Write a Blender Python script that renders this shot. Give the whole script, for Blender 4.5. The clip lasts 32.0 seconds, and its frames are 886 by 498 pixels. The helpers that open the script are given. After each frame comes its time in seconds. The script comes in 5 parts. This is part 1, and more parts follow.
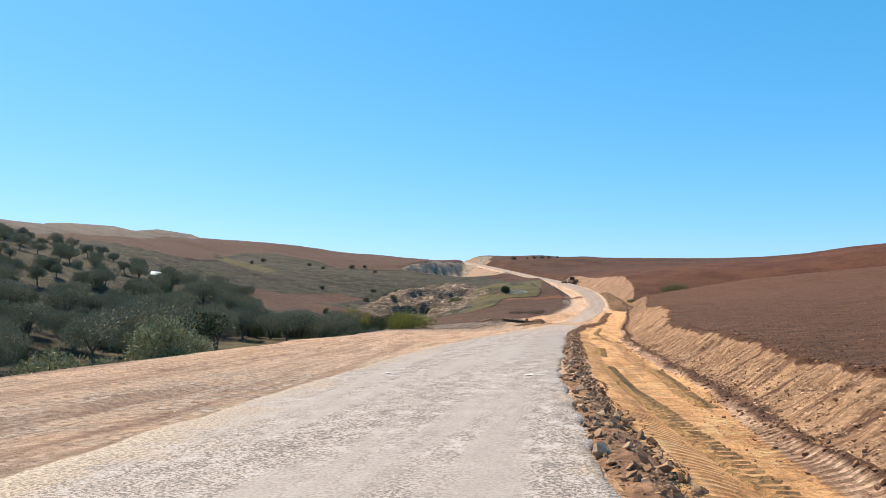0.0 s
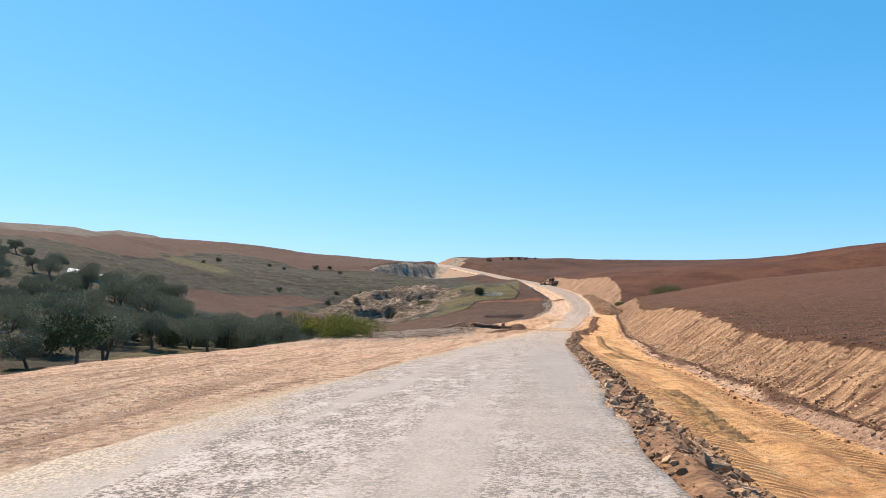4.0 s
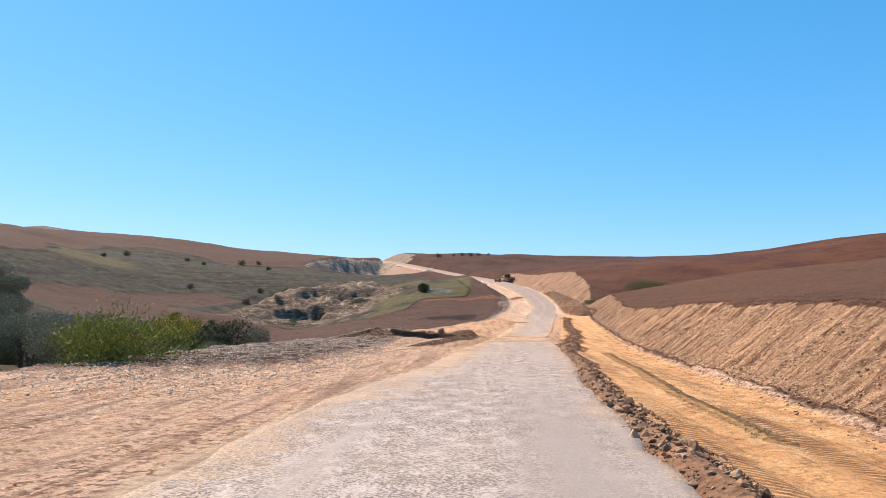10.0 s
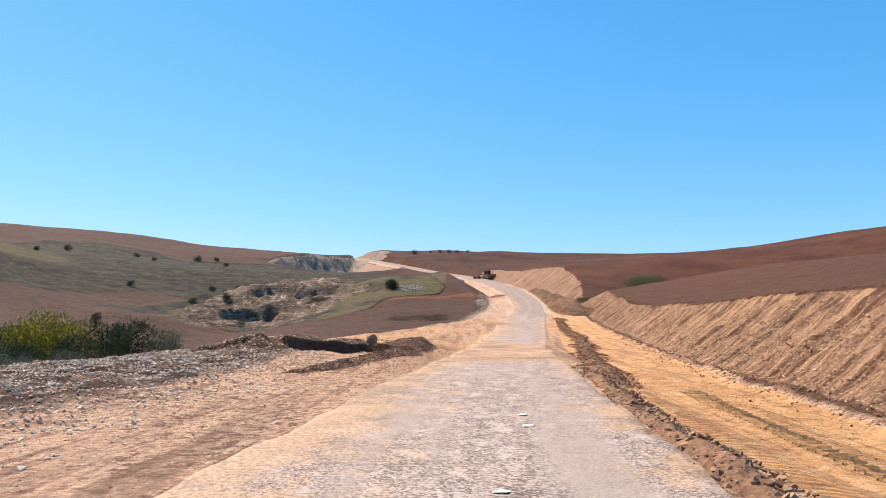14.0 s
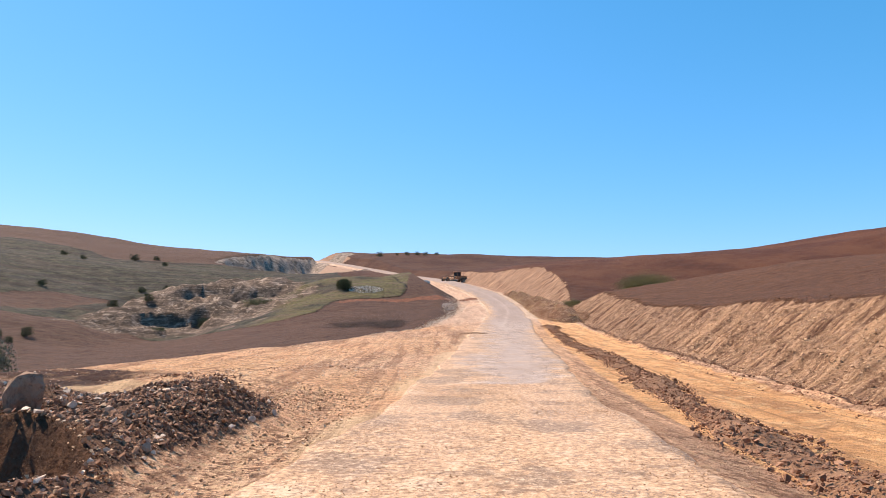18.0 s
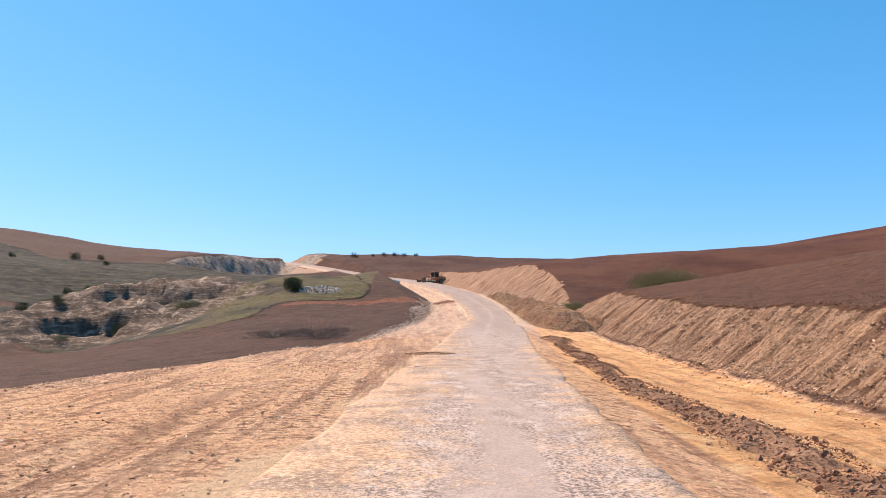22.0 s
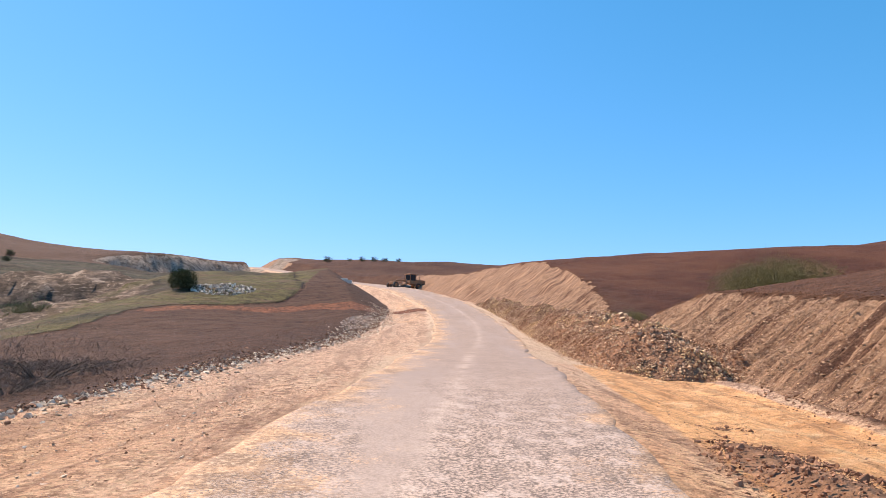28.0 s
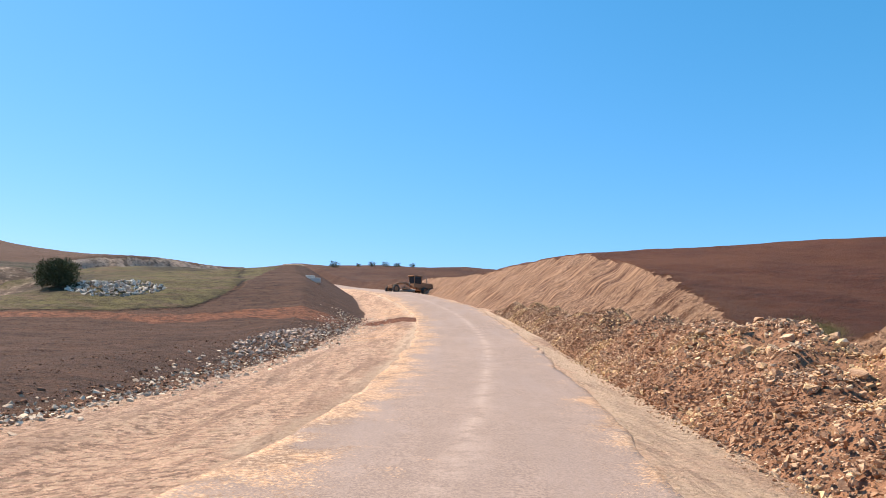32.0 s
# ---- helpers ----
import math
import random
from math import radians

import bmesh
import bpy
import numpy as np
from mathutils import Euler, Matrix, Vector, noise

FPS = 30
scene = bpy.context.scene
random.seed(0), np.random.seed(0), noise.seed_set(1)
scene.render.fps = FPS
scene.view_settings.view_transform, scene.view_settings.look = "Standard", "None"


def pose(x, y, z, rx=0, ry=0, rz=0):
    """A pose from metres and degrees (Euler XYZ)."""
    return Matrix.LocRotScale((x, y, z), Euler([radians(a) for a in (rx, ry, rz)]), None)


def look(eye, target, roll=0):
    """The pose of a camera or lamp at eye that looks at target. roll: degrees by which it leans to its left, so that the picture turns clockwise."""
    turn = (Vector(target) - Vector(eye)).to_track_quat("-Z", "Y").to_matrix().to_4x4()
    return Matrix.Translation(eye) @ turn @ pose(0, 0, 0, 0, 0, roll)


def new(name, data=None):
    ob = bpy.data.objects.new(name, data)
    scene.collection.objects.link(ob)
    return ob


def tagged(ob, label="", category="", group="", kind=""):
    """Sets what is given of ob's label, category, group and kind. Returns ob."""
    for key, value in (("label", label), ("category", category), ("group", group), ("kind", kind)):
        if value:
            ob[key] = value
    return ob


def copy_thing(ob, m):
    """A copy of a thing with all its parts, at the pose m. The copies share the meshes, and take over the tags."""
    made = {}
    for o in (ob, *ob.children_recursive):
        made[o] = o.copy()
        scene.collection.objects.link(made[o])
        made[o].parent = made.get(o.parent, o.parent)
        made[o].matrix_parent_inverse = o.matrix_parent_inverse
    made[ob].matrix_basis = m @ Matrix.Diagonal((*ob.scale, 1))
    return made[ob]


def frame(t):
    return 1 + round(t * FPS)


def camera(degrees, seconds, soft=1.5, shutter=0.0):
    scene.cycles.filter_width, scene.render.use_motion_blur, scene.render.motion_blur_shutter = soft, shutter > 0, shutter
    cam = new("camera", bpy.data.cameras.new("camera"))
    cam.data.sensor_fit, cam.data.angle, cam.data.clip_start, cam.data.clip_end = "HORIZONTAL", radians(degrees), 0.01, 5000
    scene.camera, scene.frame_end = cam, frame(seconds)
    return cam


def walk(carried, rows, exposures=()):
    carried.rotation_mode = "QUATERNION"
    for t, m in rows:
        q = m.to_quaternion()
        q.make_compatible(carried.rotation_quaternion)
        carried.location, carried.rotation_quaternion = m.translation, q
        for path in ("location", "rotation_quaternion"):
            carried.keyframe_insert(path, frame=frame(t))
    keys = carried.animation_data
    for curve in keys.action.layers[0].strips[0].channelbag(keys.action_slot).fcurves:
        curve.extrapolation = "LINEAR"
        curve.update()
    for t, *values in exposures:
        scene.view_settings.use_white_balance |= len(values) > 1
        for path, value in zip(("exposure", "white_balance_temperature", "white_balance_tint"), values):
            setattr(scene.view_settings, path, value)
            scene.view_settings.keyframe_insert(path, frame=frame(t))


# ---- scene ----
# ---- camera ----
cam = camera(62.18, 32.0, soft=0.55)
PATH = [
    (0.0, pose(0.000, 0.000, 1.505, 94.839, 0.261, 10.370)),
    (0.5, pose(-0.257, 2.609, 1.463, 94.870, 0.287, 10.140)),
    (1.0, pose(-0.494, 5.266, 1.422, 94.903, 0.320, 9.928)),
    (1.5, pose(-0.693, 7.924, 1.381, 94.984, 0.336, 9.689)),
    (2.0, pose(-0.917, 10.582, 1.345, 95.029, 0.317, 9.426)),
    (2.5, pose(-1.129, 13.206, 1.323, 95.104, 0.314, 9.205)),
    (3.0, pose(-1.322, 15.833, 1.306, 95.179, 0.356, 8.970)),
    (3.5, pose(-1.438, 18.439, 1.297, 95.190, 0.351, 8.769)),
    (4.0, pose(-1.506, 21.035, 1.303, 95.190, 0.243, 8.509)),
    (4.5, pose(-1.554, 23.626, 1.318, 95.187, 0.167, 8.225)),
    (5.0, pose(-1.612, 26.213, 1.339, 95.187, 0.169, 7.945)),
    (5.5, pose(-1.708, 28.802, 1.363, 95.198, 0.237, 7.691)),
    (6.0, pose(-1.871, 31.394, 1.386, 95.226, 0.297, 7.479)),
    (6.5, pose(-1.987, 33.968, 1.399, 95.237, 0.334, 7.266)),
    (7.0, pose(-2.132, 36.575, 1.416, 95.262, 0.314, 6.958)),
    (7.5, pose(-2.265, 39.199, 1.418, 95.297, 0.334, 6.679)),
    (8.0, pose(-2.392, 41.857, 1.408, 95.275, 0.335, 6.335)),
    (8.5, pose(-2.478, 44.522, 1.387, 95.239, 0.318, 5.990)),
    (9.0, pose(-2.557, 47.179, 1.366, 95.264, 0.335, 5.608)),
    (9.5, pose(-2.573, 49.766, 1.332, 95.260, 0.371, 5.229)),
    (10.0, pose(-2.561, 52.346, 1.298, 95.247, 0.413, 4.854)),
    (10.5, pose(-2.550, 54.910, 1.260, 95.246, 0.423, 4.533)),
    (11.0, pose(-2.530, 57.515, 1.217, 95.250, 0.425, 4.296)),
    (11.5, pose(-2.510, 60.147, 1.178, 95.289, 0.373, 4.088)),
    (12.0, pose(-2.471, 62.781, 1.142, 95.327, 0.299, 3.946)),
    (12.5, pose(-2.422, 65.400, 1.114, 95.330, 0.295, 3.824)),
    (13.0, pose(-2.365, 68.070, 1.118, 95.291, 0.339, 3.646)),
    (13.5, pose(-2.352, 70.687, 1.137, 95.282, 0.438, 3.486)),
    (14.0, pose(-2.261, 73.304, 1.164, 95.327, 0.448, 3.378)),
    (14.5, pose(-2.198, 75.944, 1.182, 95.370, 0.392, 3.297)),
    (15.0, pose(-2.205, 78.663, 1.172, 95.433, 0.277, 3.191)),
    (15.5, pose(-2.245, 81.440, 1.144, 95.507, 0.228, 3.045)),
    (16.0, pose(-2.282, 84.253, 1.108, 95.586, 0.266, 2.837)),
    (16.5, pose(-2.279, 87.080, 1.074, 95.662, 0.333, 2.533)),
    (17.0, pose(-2.199, 89.901, 1.050, 95.728, 0.271, 2.093)),
    (17.5, pose(-2.036, 92.696, 1.037, 95.830, 0.208, 1.633)),
    (18.0, pose(-1.910, 95.536, 1.038, 95.904, 0.151, 1.115)),
    (18.5, pose(-1.724, 98.310, 1.045, 95.975, 0.120, 0.720)),
    (19.0, pose(-1.561, 101.085, 1.068, 96.031, 0.093, 0.479)),
    (19.5, pose(-1.363, 103.815, 1.112, 96.096, 0.021, 0.274)),
    (20.0, pose(-1.173, 106.554, 1.169, 96.138, -0.015, 0.086)),
    (20.5, pose(-0.964, 109.265, 1.221, 96.178, -0.007, -0.048)),
    (21.0, pose(-0.733, 112.009, 1.256, 96.250, -0.035, -0.107)),
    (21.5, pose(-0.506, 114.783, 1.278, 96.292, 0.062, -0.066)),
    (22.0, pose(-0.283, 117.615, 1.311, 96.386, 0.076, -0.045)),
    (22.5, pose(-0.058, 120.499, 1.338, 96.481, 0.056, -0.033)),
    (23.0, pose(0.148, 123.420, 1.376, 96.647, -0.017, -0.075)),
    (23.5, pose(0.355, 126.338, 1.435, 96.816, -0.103, -0.193)),
    (24.0, pose(0.562, 129.308, 1.502, 96.943, -0.132, -0.351)),
    (24.5, pose(0.751, 132.294, 1.579, 97.047, -0.212, -0.533)),
    (25.0, pose(0.916, 135.348, 1.665, 97.176, -0.306, -0.767)),
    (25.5, pose(1.108, 138.387, 1.753, 97.234, -0.321, -0.898)),
    (26.0, pose(1.326, 141.351, 1.840, 97.281, -0.271, -0.904)),
    (26.5, pose(1.564, 144.247, 1.926, 97.324, -0.308, -0.841)),
    (27.0, pose(1.818, 147.082, 2.012, 97.373, -0.487, -0.751)),
    (27.5, pose(2.083, 149.862, 2.098, 97.436, -0.753, -0.664)),
    (28.0, pose(2.353, 152.594, 2.186, 97.521, -0.874, -0.586)),
    (28.5, pose(2.540, 155.316, 2.280, 97.589, -0.910, -0.491)),
    (29.0, pose(2.708, 158.068, 2.382, 97.671, -0.957, -0.405)),
    (29.5, pose(2.927, 160.880, 2.484, 97.722, -0.992, -0.201)),
    (30.0, pose(3.136, 163.755, 2.599, 97.820, -0.970, 0.014)),
    (30.5, pose(3.342, 166.664, 2.736, 97.908, -0.917, 0.224)),
    (31.0, pose(3.563, 169.625, 2.896, 98.021, -0.996, 0.486)),
    (31.5, pose(3.833, 172.637, 3.072, 98.165, -1.077, 0.850)),
    (32.0, pose(4.116, 175.750, 3.253, 98.332, -1.111, 1.256)),
]
walk(cam, PATH, [(0, 0.63, 6500, 2), (9, 0.64, 6500, 8), (18, 0.65, 6540, 12), (24, 0.66, 6600, 14), (29, 0.66, 6600, 13), (32, 0.65, 6600, 10)])
# ---- camera end ----

# ---- light ----
SUN_EL, SUN_AZ = radians(50), radians(-54)   # azimuth from +y towards +x
world = bpy.data.worlds.new("sky")
scene.world = world
world.use_nodes = True
wn = world.node_tree
sky = wn.nodes.new("ShaderNodeTexSky")
sky.sky_type, sky.sun_disc = "NISHITA", False
sky.sun_elevation, sky.sun_rotation = SUN_EL, SUN_AZ
sky.air_density, sky.dust_density, sky.ozone_density = 1.0, 0.2, 1.6
wn.nodes["Background"].inputs[1].default_value = 0.294
split, joint = wn.nodes.new("ShaderNodeSeparateColor"), wn.nodes.new("ShaderNodeCombineColor")
wn.links.new(sky.outputs[0], split.inputs[0])
for k, power in enumerate((1.3, 0.7, 0.75)):
    even = wn.nodes.new("ShaderNodeMath")
    even.operation = "POWER"
    even.inputs[1].default_value = power
    wn.links.new(split.outputs[k], even.inputs[0])
    wn.links.new(even.outputs[0], joint.inputs[k])
deep = wn.nodes.new("ShaderNodeMix")
deep.data_type, deep.blend_type = "RGBA", "MULTIPLY"
deep.inputs[0].default_value, deep.inputs[7].default_value = 1.0, (0.114, 0.456, 0.618, 1)
wn.links.new(joint.outputs[0], deep.inputs[6])
wn.links.new(deep.outputs[2], wn.nodes["Background"].inputs[0])
sun = new("sun", bpy.data.lights.new("sun", "SUN"))
sun.data.energy, sun.data.angle, sun.data.color = 5.25, radians(0.53), (1.0, 0.825, 0.645)
sun.matrix_world = look((0, 0, 100), (-100 * math.sin(SUN_AZ) * math.cos(SUN_EL), -100 * math.cos(SUN_AZ) * math.cos(SUN_EL), 100 - 100 * math.sin(SUN_EL)))

# ---- the lie of the land ----
ROAD_Y = np.array([-60, -20, 0, 21, 42, 63, 84, 107, 129, 153, 176, 191, 205, 220, 235, 255, 279, 310, 350, 400, 430, 500, 600.0])
ROAD_X = np.array([5, 0.8, -1.0, -2.5, -3.4, -3.5, -3.3, -2.2, -0.4, 1.4, 3.1, 4.4, 4.9, 4.2, 2.0, -2.2, -8, -18, -33.6, -55.5, -69.5, -99, -140])
ROAD_Z = np.array([0.2, 0.05, 0, -0.1, -0.09, -0.36, -0.39, -0.33, 0, 0.69, 1.75, 2.6, 3.8, 5.4, 7.3, 9.8, 12.3, 15.5, 20.5, 27.0, 30.2, 26, 20])


def pchip(x, xs, ys):
    """Smooth monotone interpolation, held level past the ends."""
    xs, ys = np.asarray(xs, float), np.asarray(ys, float)
    h, d = np.diff(xs), np.diff(ys) / np.diff(xs)
    m = np.zeros(len(xs))
    same = d[:-1] * d[1:] > 0
    w1, w2 = 2 * h[1:] + h[:-1], h[1:] + 2 * h[:-1]
    with np.errstate(divide="ignore", invalid="ignore"):
        m[1:-1] = np.where(same, (w1 + w2) / (w1 / d[:-1] + w2 / d[1:]), 0)
    m[0], m[-1] = d[0], d[-1]
    x = np.clip(np.asarray(x, float), xs[0], xs[-1])
    i = np.clip(np.searchsorted(xs, x) - 1, 0, len(xs) - 2)
    t = (x - xs[i]) / h[i]
    return (ys[i] * (1 + 2 * t) * (1 - t) ** 2 + h[i] * m[i] * t * (1 - t) ** 2 + ys[i + 1] * t * t * (3 - 2 * t) + h[i] * m[i + 1] * t * t * (t - 1))


def road_x(y):
    return pchip(y, ROAD_Y, ROAD_X)


def road_z(y):
    return pchip(y, ROAD_Y, ROAD_Z)


def edge_right(y):
    """Offset of the asphalt's right edge from the axis."""
    return pchip(y, [-40, 8, 17, 30, 38, 60, 72, 80, 93, 112, 150, 165, 190, 205, 225, 260], [1.85, 1.85, 1.95, 2.4, 2.7, 2.68, 2.85, 3.25, 3.25, 2.75, 2.6, 2.9, 2.9, 2.6, 2.9, 3.0]) - 0.55 * smooth(172, 182, y) * (1 - smooth(222, 235, y))


def edge_left(y):
    return -pchip(y, [-40, 17, 35, 46, 65, 78, 95, 112, 137, 160, 185, 200, 260], [3.9, 3.8, 3.1, 2.5, 2.7, 1.9, 1.4, 1.0, 1.7, 1.9, 2.0, 2.6, 2.8])


def ditch(y):
    """Offset of the foot of the cut bank on the right."""
    return pchip(y, [-60, 9, 18, 31, 60, 74, 120, 155, 175, 200, 230, 270, 380, 410, 440], [5.0, 5.2, 6.0, 6.6, 7.4, 8.4, 8.8, 8.6, 8.4, 7.4, 5.6, 5.0, 5.0, 3.6, 3.4])


def pad(y):
    """Offset of the left rim of the graded dirt."""
    return pchip(y, [-60, 13, 22, 38, 56, 85, 110, 122, 132, 142, 152, 164, 195, 230, 270], [13, 14.6, 14.8, 14.6, 17, 18, 17, 14.5, 13, 11, 9.5, 7.2, 7.0, 6.0, 5.0])


def smooth(a, b, x):
    t = np.clip((x - a) / (b - a), 0, 1)
    return t * t * (3 - 2 * t)


def bell(x, y, cx, cy, rx, ry, turn=0.0):
    c, s = math.cos(turn), math.sin(turn)
    u, v = (x - cx) * c + (y - cy) * s, (y - cy) * c - (x - cx) * s
    return np.exp(-(u / rx) ** 2 - (v / ry) ** 2)


def lattice(i, j, seed):
    n = (i.astype(np.int64) * 374761393 + j.astype(np.int64) * 668265263 + seed * 982451653) & 0xFFFFFFFF
    n = ((n ^ (n >> 13)) * 1274126177) & 0xFFFFFFFF
    return ((n ^ (n >> 16)) & 0xFFFF) / 32767.5 - 1


def grain(x, y, size, seed=1):
    """Value noise between -1 and 1."""
    u, v = np.asarray(x, float) / size, np.asarray(y, float) / size
    i, j = np.floor(u), np.floor(v)
    a, b = u - i, v - j
    a, b = a * a * (3 - 2 * a), b * b * (3 - 2 * b)
    return ((lattice(i, j, seed) * (1 - a) + lattice(i + 1, j, seed) * a) * (1 - b)
            + (lattice(i, j + 1, seed) * (1 - a) + lattice(i + 1, j + 1, seed) * a) * b)


def fbm(x, y, size, seed=1, octaves=3):
    return sum(grain(x, y, size / 2 ** k, seed + k) / 2 ** k for k in range(octaves)) / 1.6


# natural ground levels, west to east, in strips from south to north
NET_X = np.array([-300, -200, -150, -120, -95, -75, -50, -20, -8, 4, 14, 40, 65, 90, 120, 160, 300.0])
STRIPS = {}
STRIPS[-60] = [36.0, 25.0, 16.1, 9.8, 4.0, -0.4, -4.0, -3.5, -1.5, 0.2, 0.5, 3.0, 5.1, 7.0, 9.2, 12.0, 22.0]
STRIPS[40] = [38.0, 27.0, 18.2, 11.6, 5.2, 0.2, -4.0, -3.8, -1.6, 0.6, 0.9, 3.0, 5.5, 8.0, 10.6, 14.0, 26.0]
STRIPS[70] = [39.0, 28.0, 19.2, 12.7, 6.2, 0.8, -4.0, -3.6, -1.6, 1.2, 1.6, 3.8, 6.4, 9.0, 11.6, 15.0, 28.0]
STRIPS[100] = [40.0, 29.0, 20.2, 13.7, 7.2, 1.6, -3.5, -3.2, -1.5, 1.7, 2.0, 4.5, 7.0, 9.5, 12.3, 16.0, 30.0]
STRIPS[150] = [42.0, 32.0, 23.3, 16.5, 9.4, 2.9, -3.0, -2.0, -0.8, 2.1, 2.4, 5.7, 8.4, 11.0, 14.0, 18.0, 33.0]
STRIPS[190] = [43.0, 33.0, 24.6, 16.9, 7.4, 2.0, -2.0, 1.2, 2.3, 4.3, 4.8, 8.6, 11.2, 13.5, 16.7, 21.0, 36.0]
STRIPS[213] = [44.0, 33.6, 25.5, 17.7, 7.4, 2.4, -1.0, 4.9, 4.6, 6.4, 7.2, 8.4, 10.4, 12.8, 16.2, 21.0, 37.0]
STRIPS[240] = [44.8, 34.4, 26.4, 19.0, 10.3, 5.7, 2.5, 9.2, 11.0, 10.9, 12.1, 14.3, 15.6, 20.0, 21.9, 26.0, 37.9]
STRIPS[300] = [46.8, 37.7, 26.9, 21.5, 18.5, 16.3, 14.7, 15.1, 16.0, 16.0, 17.4, 18.9, 20.5, 23.2, 25.5, 29.1, 39.9]
STRIPS[345] = [46.6, 39.3, 32.4, 28.1, 25.7, 25.4, 22.5, 20.8, 20.4, 20.6, 21.0, 22.6, 24.0, 25.1, 27.9, 32.1, 43.2]
STRIPS[388] = [49.3, 42.8, 37.7, 32.1, 30.7, 28.9, 27.4, 28.9, 28.9, 29.2, 28.5, 27.9, 27.3, 27.7, 29.9, 34.0, 45.2]
STRIPS[430] = [47.2, 40.6, 37.2, 35.6, 32.6, 30.9, 33.0, 33.2, 32.1, 31.4, 30.8, 30.5, 30.1, 30.0, 31.2, 34.6, 44.9]
STRIPS[560] = [40.0, 35.0, 31.3, 29.5, 28.3, 26.7, 25.0, 25.0, 25.0, 25.0, 25.0, 25.0, 25.0, 25.0, 25.8, 28.0, 36.0]
NET_Y = np.array(sorted(STRIPS), float)


def quarry(x, y):
    """Distance in front of the rock face beside the far road, and along it."""
    ux, uy = 0.222, 0.975
    return (x + 76) * uy - (y - 333) * ux, (x + 76) * ux + (y - 333) * uy


def mound(x, y):
    """How far the washed-out mound holds at a place."""
    return smooth(-74, -62, x + 2 * grain(x, y, 6, 42)) * (1 - smooth(-34, -22, x + 0.35 * (y - 225) + 2 * grain(x, y, 4, 43))) * smooth(211, 217, y - 0.25 * (x + 45)) * (1 - smooth(256, 272, y))


def natural(x, y):
    x, y = np.asarray(x, float), np.asarray(y, float)
    rows = np.stack([pchip(x, NET_X, STRIPS[k]) for k in sorted(STRIPS)])
    y2 = np.clip(y, NET_Y[0], NET_Y[-1])
    h, d = np.diff(NET_Y), np.diff(rows, axis=0) / np.diff(NET_Y).reshape((-1,) + (1,) * x.ndim)
    m = np.zeros_like(rows)
    m[1:-1] = (d[:-1] + d[1:]) / 2
    m[0], m[-1] = d[0], d[-1]
    i = np.clip(np.searchsorted(NET_Y, y2) - 1, 0, len(NET_Y) - 2)
    t, hh = (y2 - NET_Y[i]) / h[i], h[i]
    pick = lambda a, k: np.take_along_axis(a, k[None], 0)[0]
    z = (pick(rows, i) * (1 + 2 * t) * (1 - t) ** 2 + hh * pick(m, i) * t * (1 - t) ** 2
         + pick(rows, i + 1) * t * t * (3 - 2 * t) + hh * pick(m, i + 1) * t * t * (t - 1))
    far = np.maximum(np.maximum(np.abs(x) - 300, y - 560), -60 - y).clip(0)
    z = np.maximum(z - 0.05 * far, -12)
    # far hills
    z = z + 73 * bell(x, y, -575, 768, 170, 150) + 40 * bell(x, y, -900, 700, 260, 200) + 30 * bell(x, y, -400, 690, 75, 90) + 135 * bell(x, y, 640, 960, 170, 150)
    # gully on the right, spur and washed-out hollow on the left, knoll at the rock cutting
    axis = y - 195 - 0.5 * np.clip(x - 10, 0, 14) - 0.12 * np.clip(x - 24, 0, 200)
    z = z - np.interp(x, [6, 12, 40, 130], [0.6, 1.6, 3.2, 0.0]) * np.exp(-(axis / np.where(axis < 0, 3.5, 12)) ** 2) * smooth(4, 9, x)
    z = z + 2.3 * bell(x, y, -28, 238, 11, 8) + 2.6 * bell(x, y, -37, 230, 11, 9) + 0.9 * bell(x, y, -20, 224, 10, 8) + 1.2 * bell(x, y, -63, 208, 11, 8)
    off, run = quarry(x, y)
    beside = 1 - smooth(-4, 5, x - road_x(y))
    z = z - 7.2 * smooth(-1.5, 8.0, off + 1.4 * grain(x, y, 7, 61) + 0.6 * grain(x, y, 2.2, 63)) * (1 - smooth(30, 46, off)) * beside * smooth(-14, -2, run) * (1 - smooth(70, 92, run)) + 0.5 * smooth(0, 2, off) * (1 - smooth(14, 30, off)) * grain(x, y, 3, 62) * smooth(-10, 0, run) * (1 - smooth(70, 90, run)) * beside
    z = z + 1.0 * bell(x, y, -52, 424, 14, 16)
    wild = smooth(-25, -55, x) * (1 - smooth(320, 420, y))
    z = z + wild * (1.1 * fbm(x, y, 26, 81) + 0.35 * np.abs(fbm(x * 0.7, y * 1.6, 7, 84)))
    # washed-out mound with benches and scarps
    wash = mound(x, y)
    crest = pchip(x, [-78, -72, -65, -58, -50, -40, -32, -24], [0.5, 2.7, 6.0, 8.2, 9.6, 10.2, 10.8, 9.5])
    foot = pchip(x, [-72, -60, -50, -40, -32], [1.0, 3.4, 3.9, 4.4, 5.2])
    wall = 222.5 + 0.10 * (x + 50) + 1.2 * grain(x, y, 5, 37)
    lump = foot + (crest - foot) * np.clip((y - wall) / 17, 0, 1) ** 0.9 - 0.25 * np.maximum(y - 254, 0) + 0.8 * fbm(x, y, 9, 33) + 0.45 * grain(x, y, 3.4, 36)
    hollow = (1 - smooth(wall - 0.6, wall + 0.3, y)) * smooth(-57, -54, x) * (1 - smooth(-46, -43, x))
    ramp = z + (lump - z) * smooth(wall - 10, wall + 0.3, y)
    lump = np.where(y < wall + 0.3, ramp + hollow * (0.2 + 0.5 * grain(x, y, 3, 35) - ramp), lump)
